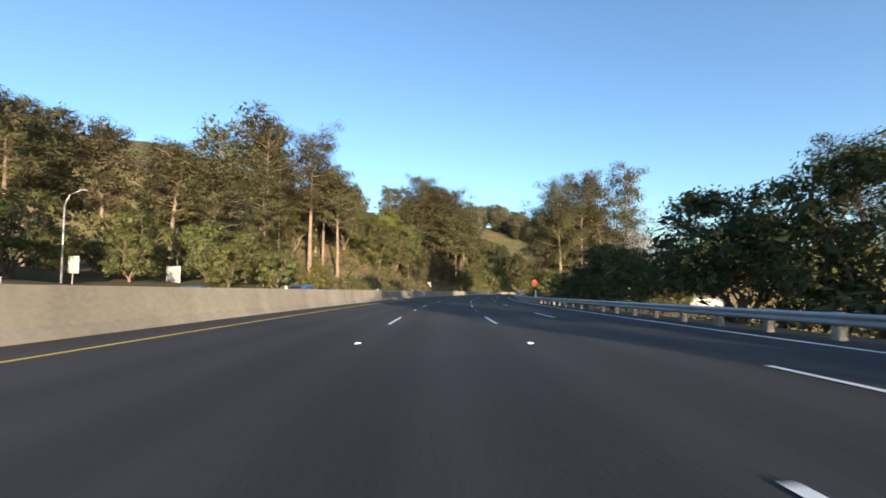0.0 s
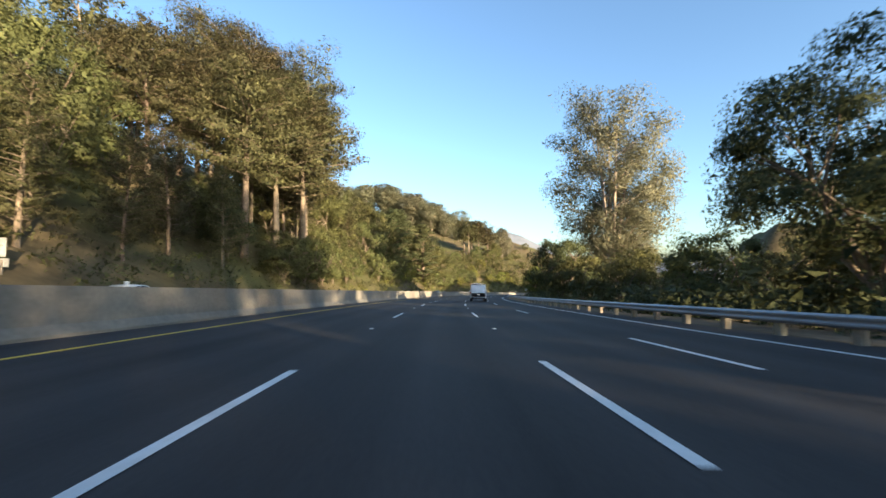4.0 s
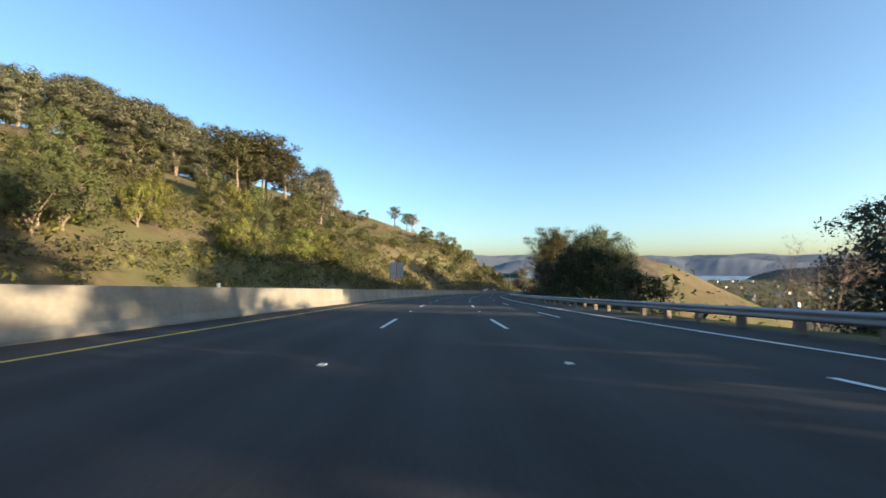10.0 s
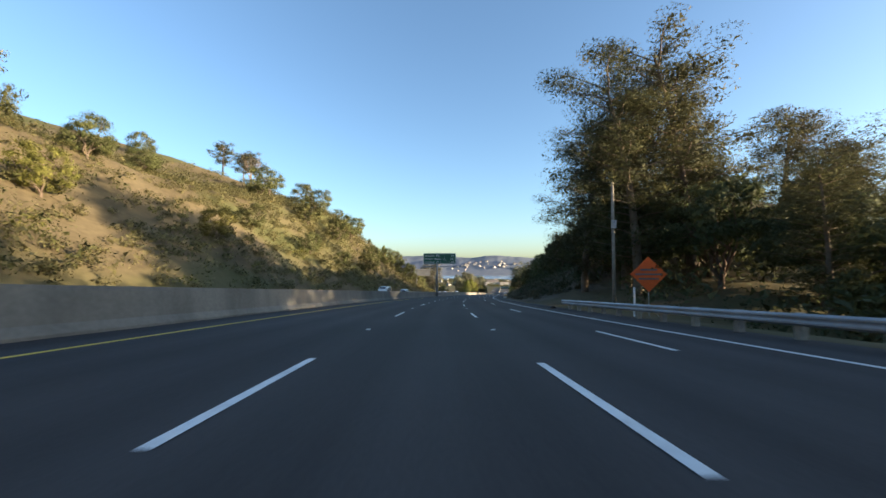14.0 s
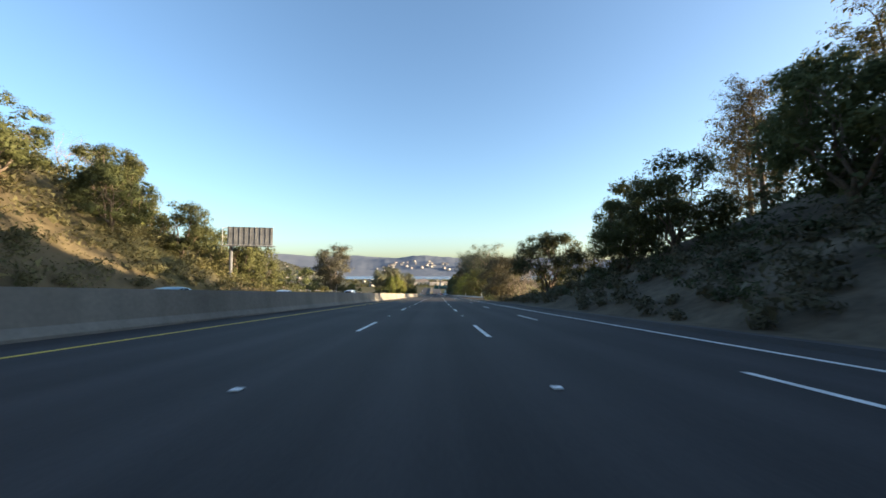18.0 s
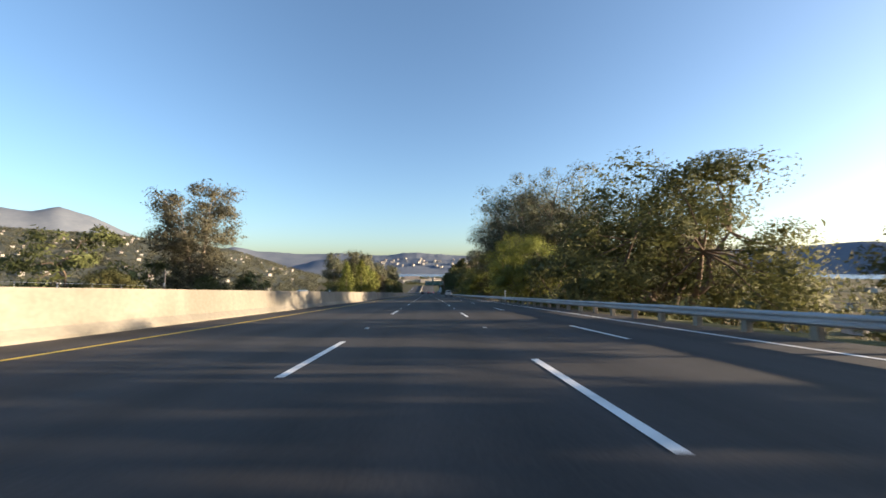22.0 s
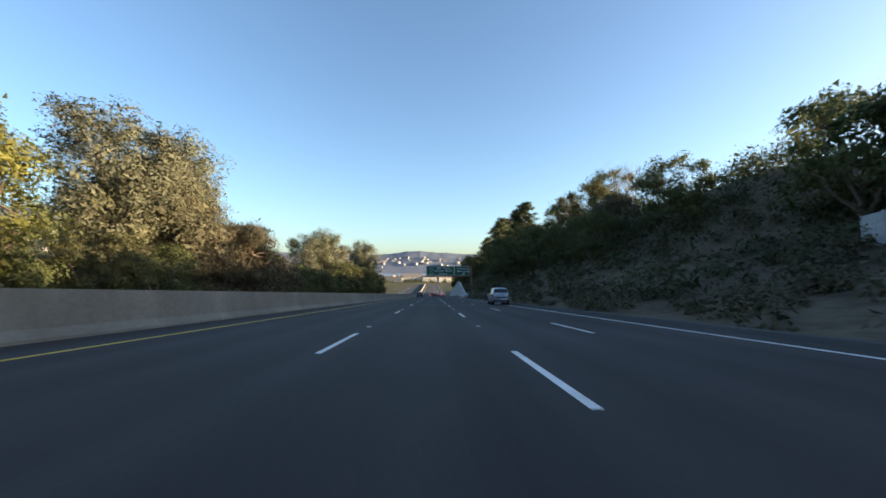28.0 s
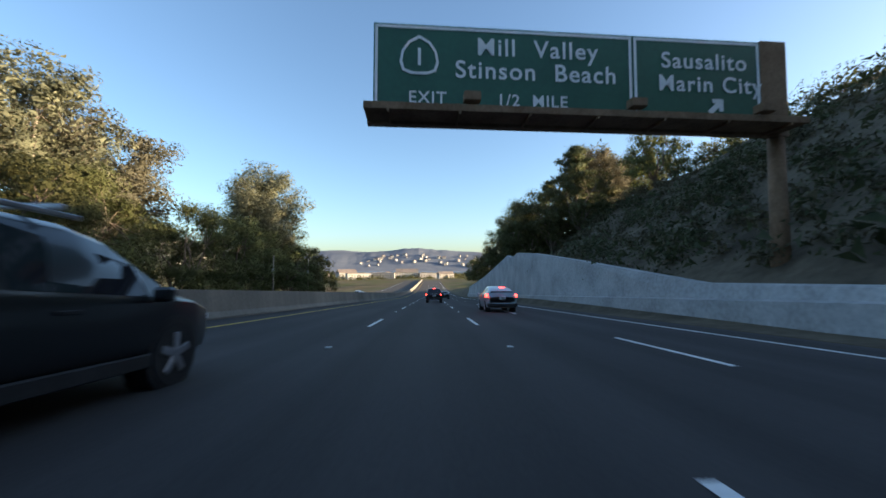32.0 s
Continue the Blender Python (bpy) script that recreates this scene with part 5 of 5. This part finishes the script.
for s in (8, 22, 45, 66, 96, 128, 140, 235, 262, 268, 275, 340, 420, 515, 620, 690, 735, 800, 860):
    rf = thing("reflector", stand(s, -9.3, 1.22), "small white reflector on top of the barrier", "reflector", "barrier reflectors")
    part("plate", boxes(((-.06, -.02, 0), (.06, .02, .16)), bevel=0.008), LETTER, rf)
pq = thing("barrier_plaque", stand(674, -9.165, .62, 0), "small white number plaque fixed to the barrier", "plaque")
part("plate", boxes(((0, -.22, 0), (.02, .22, .32)), bevel=0.005), LETTER, pq)
part("number_bar", boxes(((.02, -.06, .06), (.026, .02, .26))), GREYBOARD, pq)
pq = thing("barrier_plaque", stand(44.8, -9.165, .62, 0), "small white number plaque fixed to the barrier", "plaque")
part("plate", boxes(((0, -.22, 0), (.02, .22, .32)), bevel=0.005), LETTER, pq)

# retaining wall under the hill and the ribbed wall on the bank
rw = [(1012, 1.0), (1026, 1.5), (1040, 3.6), (1054, 5.6), (1063, 6.6), (1067, 6.2), (1070, 6.9), (1080, 6.0), (1095, 4.6), (1110, 3.6), (1122, 2.6)]
v, f = [], []
for s, h in rw:
    d = 10.4 + 0.9 * math.sin((s - 1012) / 110 * 3.1)
    v += [spot(s, d, -.3), spot(s, d, .8), spot(s, d + .3, .85), spot(s, d + .5, h), spot(s, d + 1.1, h), spot(s, d + 1.1, -.3)]
for i in range(len(rw) - 1):
    for j in range(5):
        a = i * 6 + j
        f.append((a, a + 6, a + 7, a + 1))
f += [(5, 4, 3, 2, 1, 0), tuple(range((len(rw) - 1) * 6, len(rw) * 6))]
tagged(mesh_object("retaining_wall", v, f, WALL), "pale stained concrete retaining wall at the foot of the hill", "wall", kind="structure")
nw = thing("noise_wall", stand(878, 15.0, 0, 0), "long pale ribbed concrete wall on top of the grass bank", "wall")
for i in range(17):
    s = 878 + i * 1.9
    m = nw.matrix_world.inverted() @ stand(s, 15.0 + i * .635, 0.6 + .165 * i, turn=-18.5, tilt=True)
    bm = boxes(((0, 0, -.9), (.18, 1.98, 2.4)), ((-.08, 0, -.9), (0, .14, 2.45)), bevel=0.01)
    pb = part("panel", bm, WALL, nw)
    pb.matrix_local = m
# chain-link fence posts on the far side of the other carriageway
fence = thing("roadside_fence", stand(650, -27.2, 0), "thin wire fence with steel posts beyond the other carriageway", "fence")
inv = fence.matrix_world.inverted()
for i in range(30):
    s = 650 + i * 3.0
    fp = part("post", rods(((0, 0, -.5), (0, 0, 1.9), .035), sides=6), STEEL, fence)
    fp.matrix_local = inv @ stand(s, -27.2, 0)
wire = sweep("wire", [(-27.2, 1.85), (-27.19, 1.87), (-27.18, 1.85)], 650, 737, 3, STEEL)
wire.parent, wire.matrix_parent_inverse = fence, inv


# ---- vehicles, standing where they are met ----
GLASS = material("car_glass", (0.012, 0.014, 0.018), (0.02, 0.022, 0.028), scale=2, rough=0.06, spec=0.7)
RUBBER = material("tyre_rubber", (0.014, 0.014, 0.015), (0.03, 0.03, 0.03), scale=.3, rough=0.9, fine=30)
ALLOY = material("alloy_rim", (0.35, 0.36, 0.38), (0.55, 0.56, 0.58), scale=.3, rough=0.3, metal=0.8)
TRIM = material("black_trim", (0.015, 0.015, 0.016), (0.03, 0.03, 0.032), scale=.4, rough=0.6)
LENS = material("red_lens", (0.25, 0.008, 0.008), (0.38, 0.015, 0.012), scale=.2, rough=0.2, spec=0.6)
LAMP = material("clear_lens", (0.6, 0.6, 0.6), (0.8, 0.8, 0.8), scale=.2, rough=0.15, spec=0.6)
BRAKE = bpy.data.materials.new("lit_brake_lamp")
BRAKE.use_nodes = True
BRAKE.node_tree.nodes["Principled BSDF"].inputs["Base Color"].default_value = (0.6, 0.01, 0.01, 1)
BRAKE.node_tree.nodes["Principled BSDF"].inputs["Emission Color"].default_value = (1.0, 0.05, 0.04, 1)
BRAKE.node_tree.nodes["Principled BSDF"].inputs["Emission Strength"].default_value = 2.5
PLATE = LETTER


def paint(name, rgb, metal=0.3):
    m = material(name, tuple(c * .92 for c in rgb), rgb, scale=1.5, rough=0.28, metal=metal, fine=200, spec=0.5)
    b = m.node_tree.nodes["Principled BSDF"]
    b.inputs["Coat Weight"].default_value, b.inputs["Coat Roughness"].default_value = 0.6, 0.08
    return m


PAINTS = {"silver": paint("silver_paint", (0.44, 0.48, 0.52), 0.35), "black": paint("black_paint", (0.014, 0.016, 0.018)), "blue": paint("blue_paint", (0.05, 0.09, 0.16)),
          "white": paint("white_paint", (0.72, 0.72, 0.70), 0.0), "teal": paint("teal_paint", (0.16, 0.30, 0.33)), "grey": paint("grey_paint", (0.13, 0.14, 0.15)),
          "pale": paint("pale_blue_paint", (0.36, 0.43, 0.47))}
# stations from tail to nose: y, bottom, belt, top, belt half-width, top half-width
SHAPES = {
    "suv": [(-2.30, .50, .74, .80, .74, .70), (-2.27, .36, .92, 1.04, .86, .80), (-2.10, .30, .98, 1.30, .91, .74), (-1.90, .28, 1.00, 1.60, .92, .66), (-1.55, .26, 1.00, 1.68, .925, .63),
            (-.6, .26, .98, 1.72, .925, .62), (.2, .26, .96, 1.70, .925, .61), (.62, .26, .95, 1.62, .925, .60), (1.35, .26, .96, 1.10, .92, .78), (1.75, .28, .94, 1.03, .91, .72), (2.1, .32, .84, .93, .86, .64), (2.28, .42, .66, .72, .72, .5)],
    "hatch": [(-2.22, .48, .74, .84, .72, .66), (-2.18, .34, .92, 1.06, .82, .74), (-1.95, .26, .96, 1.18, .86, .66), (-1.3, .22, .96, 1.36, .87, .60), (-.5, .2, .94, 1.48, .87, .57),
              (.1, .2, .92, 1.49, .87, .56), (.5, .2, .9, 1.42, .87, .56), (1.4, .22, .88, .98, .86, .70), (1.9, .25, .76, .84, .82, .6), (2.22, .36, .56, .62, .66, .45)],
    "sedan": [(-2.3, .48, .70, .86, .72, .66), (-2.27, .34, .88, 1.00, .84, .74), (-1.75, .24, .92, 1.02, .89, .74), (-1.1, .22, .93, 1.38, .9, .60), (-.5, .2, .93, 1.45, .9, .58),
              (.1, .2, .92, 1.44, .9, .57), (.5, .2, .9, 1.36, .9, .57), (1.25, .22, .9, .98, .89, .72), (1.9, .25, .78, .86, .84, .62), (2.28, .36, .58, .64, .68, .46)],
    "van": [(-2.7, .5, .9, 1.0, .86, .8), (-2.67, .36, 1.05, 1.9, .95, .84), (-2.5, .32, 1.1, 2.1, .97, .84), (-1.0, .3, 1.1, 2.15, .98, .84), (.6, .3, 1.1, 2.12, .98, .83), (1.3, .3, 1.08, 1.75, .97, .80),
            (1.95, .3, 1.05, 1.2, .94, .8), (2.4, .34, .9, .98, .9, .7), (2.65, .42, .7, .75, .75, .55)]}


def hull(st):
    """Ring of one station, from the right sill over the roof to the left sill."""
    y, zb, zm, zt, wm, wt = st
    half = [(wm * .80, zb), (wm * .96, zb + .06), (wm, zb + (zm - zb) * .45), (wm * .985, zm), (wm * .93 + wt * .07, zm + (zt - zm) * .12), (wt + (wm - wt) * .10, zt - (zt - zm) * .12), (wt * .86, zt - .005), (wt * .4, zt + .012)]
    return [(x, y, z) for x, z in half] + [(-x, y, z) for x, z in reversed(half)]


def mix(a, b, t):
    return tuple(p + (q - p) * t for p, q in zip(a, b))


def vehicle(shape, colour, m, label, category="car", lit=False, rack=False, plate=True, group="cars on the road"):
    car = thing({"suv": "suv", "hatch": "hatchback", "sedan": "sedan", "van": "van"}[shape], m, label, category, group)
    st = SHAPES[shape]
    rings = [hull(q) for q in st]
    k = len(rings[0])
    verts = [p for r in rings for p in r]
    faces = [(i * k + j, i * k + j + 1, (i + 1) * k + j + 1, (i + 1) * k + j) for i in range(len(st) - 1) for j in range(k - 1)]
    faces += [((i + 1) * k, i * k, i * k + k - 1, (i + 1) * k + k - 1) for i in range(len(st) - 1)]
    faces += [tuple(range(k)), tuple(reversed(range((len(st) - 1) * k, len(st) * k)))]
    body = mesh_object("body", verts, faces, PAINTS[colour], car, True)
    roof = max(q[3] for q in st)
    cabin = [i for i, q in enumerate(st) if q[3] > roof - .22 * roof * (0.5 if shape == "van" else 1)]
    a, b = cabin[0], cabin[-1]

    def side_pane(i0, t0, i1, t1, name):
        for sgn in (1, -1):
            pts = []
            for i, t in ((i0, t0), (i1, t1)):
                i2 = min(i + 1, len(st) - 1)
                lo, hi = mix(rings[i][4], rings[i2][4], t), mix(rings[i][5], rings[i2][5], t)
                pts += [mix(lo, hi, .04), mix(lo, hi, .97)]
            pts = [((x + .012) * sgn, y, z) for x, y, z in pts]
            mesh_object(name, [pts[0], pts[2], pts[3], pts[1]], [(0, 1, 2, 3) if sgn > 0 else (3, 2, 1, 0)], GLASS, car)
    mid = (a + b) // 2
    side_pane(a, .25, mid, .0, "rear_side_window")
    side_pane(mid, .12, b, .35, "front_side_window")
    side_pane(b, .40, b, .82, "quarter_window")

    def cross_pane(i, t0, t1, name, lift_by):
        r0, r1 = rings[i], rings[i + 1]
        row = []
        for t in (t0, t1):
            for j in (5, 6, 7, 8, 9, 10):
                x, y, z = mix(r0[j], r1[j], t)
                row.append((x * .95, y + lift_by[0], z + lift_by[1]))
        mesh_object(name, row, [(j, j + 1, j + 7, j + 6) for j in range(5)], GLASS, car, True)
    if shape == "suv":
        cross_pane(a - 2, .55, 1.0, "rear_window", (-.02, .01))
        cross_pane(a - 1, .0, .92, "rear_window", (-.02, .01))
    elif shape == "hatch":
        cross_pane(a - 1, .15, .9, "rear_window", (-.005, .014))
        part("spoiler", boxes(((-.62, -1.98, 1.15), (.62, -1.78, 1.19)), bevel=0.015), TRIM, car)
        cross_pane(1, .1, .9, "rear_window", (-.02, .012))
    elif shape == "sedan":
        cross_pane(a - 1, .12, .92, "rear_window", (-.005, .014))
    else:
        cross_pane(1, .3, .8, "rear_window", (-.02, .01))
    cross_pane(b, .08, .94, "windscreen", (.005, .014))
    y0, y1 = st[1][0], st[-1][0]
    wheel_r = .36 if shape in ("suv", "van") else .32
    for sx in (1, -1):
        for wy in (y0 + .92, y1 - .92):
            x = sx * (st[4][4] - .06)
            arch = bmesh.new()
            rod(arch, (x - sx * .22, wy, wheel_r), (x + sx * .055, wy, wheel_r), wheel_r + .07, sides=24)
            part("wheel_arch", arch, TRIM, car, "black wheel arch")
            wh = bmesh.new()
            rod(wh, (x - sx * .12, wy, wheel_r), (x + sx * .075, wy, wheel_r), wheel_r, sides=28)
            wheel = part("wheel", wh, RUBBER, car, "black tyre on a five-spoke alloy rim")
            rm = bmesh.new()
            for q in range(5):
                spoke = bmesh.new()
                block(spoke, (-.012, -.045, .03), (.012, .045, wheel_r * .68), 0.006)
                bmesh.ops.rotate(spoke, cent=(0, 0, 0), matrix=Matrix.Rotation(q * 2 * math.pi / 5, 3, "X"), verts=spoke.verts)
                bmesh.ops.translate(spoke, vec=(x + sx * .08, wy, wheel_r), verts=spoke.verts)
                tmp = bpy.data.meshes.new("spoke")
                spoke.to_mesh(tmp)
                spoke.free()
                rm.from_mesh(tmp)
            rod(rm, (x + sx * .072, wy, wheel_r), (x + sx * .096, wy, wheel_r), .06, sides=12)
            part("rim", rm, ALLOY, wheel)
        tail = BRAKE if lit else LENS
        zt = st[1][2]
        part("tail_lamp", boxes(((sx * .86 - (.10 if sx > 0 else .02) - .08, y0 - .02, zt - .08), (sx * .86 + (.02 if sx > 0 else .10) - .04, y0 + .22, zt + .10)), bevel=0.02), tail, car)
        part("head_lamp", boxes(((sx * .70 - .14, y1 - .30, st[-2][2] - .14), (sx * .70 + .14, y1 - .10, st[-2][2] - .02)), bevel=0.03), LAMP, car)
        part("mirror", boxes(((sx * (st[5][4] + .10) - .10, st[b][0] + .28, st[b][2] + .02), (sx * (st[5][4] + .10) + .10, st[b][0] + .42, st[b][2] + .18)), bevel=0.03), PAINTS[colour], car)
        for hy in (st[mid][0] - .55, st[mid][0] + .45):
            part("door_handle", boxes(((sx * st[5][4] - .012, hy, st[5][2] - .10), (sx * st[5][4] + .03, hy + .2, st[5][2] - .06)), bevel=0.008), TRIM, car)
        if rack:
            part("roof_rail", boxes(((sx * .58 - .02, -1.4, roof + .03), (sx * .58 + .02, .35, roof + .08)), bevel=0.01), ALLOY, car)
    part("bumper", boxes(((-.84, y0 - .04, .30), (.84, y0 + .12, .52)), bevel=0.04), TRIM, car, "black lower bumper")
    if lit:
        part("high_brake_lamp", boxes(((-.16, st[a][0] - .12, roof - .12), (.16, st[a][0] - .04, roof - .07)), bevel=0.01), BRAKE, car)
    if plate:
        pl = part("number_plate", boxes(((-.16, y0 - .05, .72), (.16, y0 - .035, .88)), bevel=0.005), PLATE, car)
        part("plate_bar", boxes(((-.11, y0 - .058, .77), (.11, y0 - .051, .83))), GREYBOARD, pl)
    if shape == "suv":
        for sx in (1, -1):
            part("sill", boxes(((sx * .925 - .02, y0 + 1.3, .27), (sx * .925 + .02, y1 - 1.3, .42)), bevel=0.015), TRIM, car, "black lower sill")
            part("reflector", boxes(((sx * .70 - .09, y0 - .052, .40), (sx * .70 + .09, y0 - .035, .45)), bevel=0.005), LENS, car)
        part("wiper", boxes(((-.04, y0 - .01, 1.06), (.42, y0 + .02, 1.09)), bevel=0.006), TRIM, car)
        part("skid_strip", boxes(((-.55, y0 - .06, .30), (.55, y0 - .045, .34)), bevel=0.006), ALLOY, car)
        part("aerial_fin", boxes(((-.03, st[a][0] + .15, roof), (.03, st[a][0] + .35, roof + .07)), bevel=0.02), PAINTS[colour], car)
        part("chrome_strip", boxes(((-.5, y0 - .03, .98), (.5, y0 - .01, 1.02)), bevel=0.006), ALLOY, car)
    if rack and colour == "black":
        for y in (-.9, .1):
            part("cross_bar", boxes(((-.66, y - .03, roof + .09), (.66, y + .03, roof + .14)), bevel=0.01), ALLOY, car)
    return car


vehicle("suv", "silver", stand(927.7, 6.8, 0.0, tilt=True) @ Matrix.Diagonal((.94, .8, .99, 1)), "silver suv with a dark rear window beside the road edge", rack=False)
vehicle("suv", "white", stand(811.4, 6.0, 0.0, tilt=True), "white suv with a dark rear window in the outer lane", rack=False)
vehicle("van", "white", stand(178, 3.1, 0.0, tilt=True), "white van in the lane beside the dashes")
vehicle("suv", "black", stand(1056.8, 0.35, 0.0, tilt=True), "black suv with lit brake lamps in the middle lane", lit=True)
vehicle("hatch", "pale", stand(1033.9, 4.0, 0.0, tilt=True), "pale blue-grey hatchback with lit tail lamps", lit=True)
vehicle("sedan", "grey", stand(1086, 2.6, 0.0, tilt=True), "dark grey sedan farther down the road")
vehicle("suv", "black", stand(1013.2, -3.95, 0.0, tilt=True), "black wagon with silver roof bars beside the yellow line", rack=True)
ONCOMING = [("suv", "blue", 38.0, -15.5), ("sedan", "blue", 27, -18.5), ("sedan", "black", 46.5, -16), ("sedan", "blue", 254, -16), ("suv", "white", 545, -15.5), ("sedan", "teal", 597.5, -15.5),
            ("sedan", "white", 617, -16.5), ("van", "white", 531, -16.5), ("suv", "silver", 644.5, -15.5), ("sedan", "grey", 748, -16),
            ("sedan", "silver", 1100, -16), ("suv", "white", 1112, -19), ("sedan", "white", 834, -18.5), ("sedan", "white", 150, -18)]
NAMES = {"blue": "dark blue", "black": "black", "white": "white", "teal": "teal", "silver": "silver", "grey": "dark grey"}
for shp, col, s, d in ONCOMING:
    kind_word = {"suv": "suv", "sedan": "sedan", "van": "van"}[shp]
    vehicle(shp, col, stand(s, d, 0.0, 180, tilt=False), f"{NAMES[col]} {kind_word} facing the other way behind the barrier", plate=False, group="cars beyond the barrier")
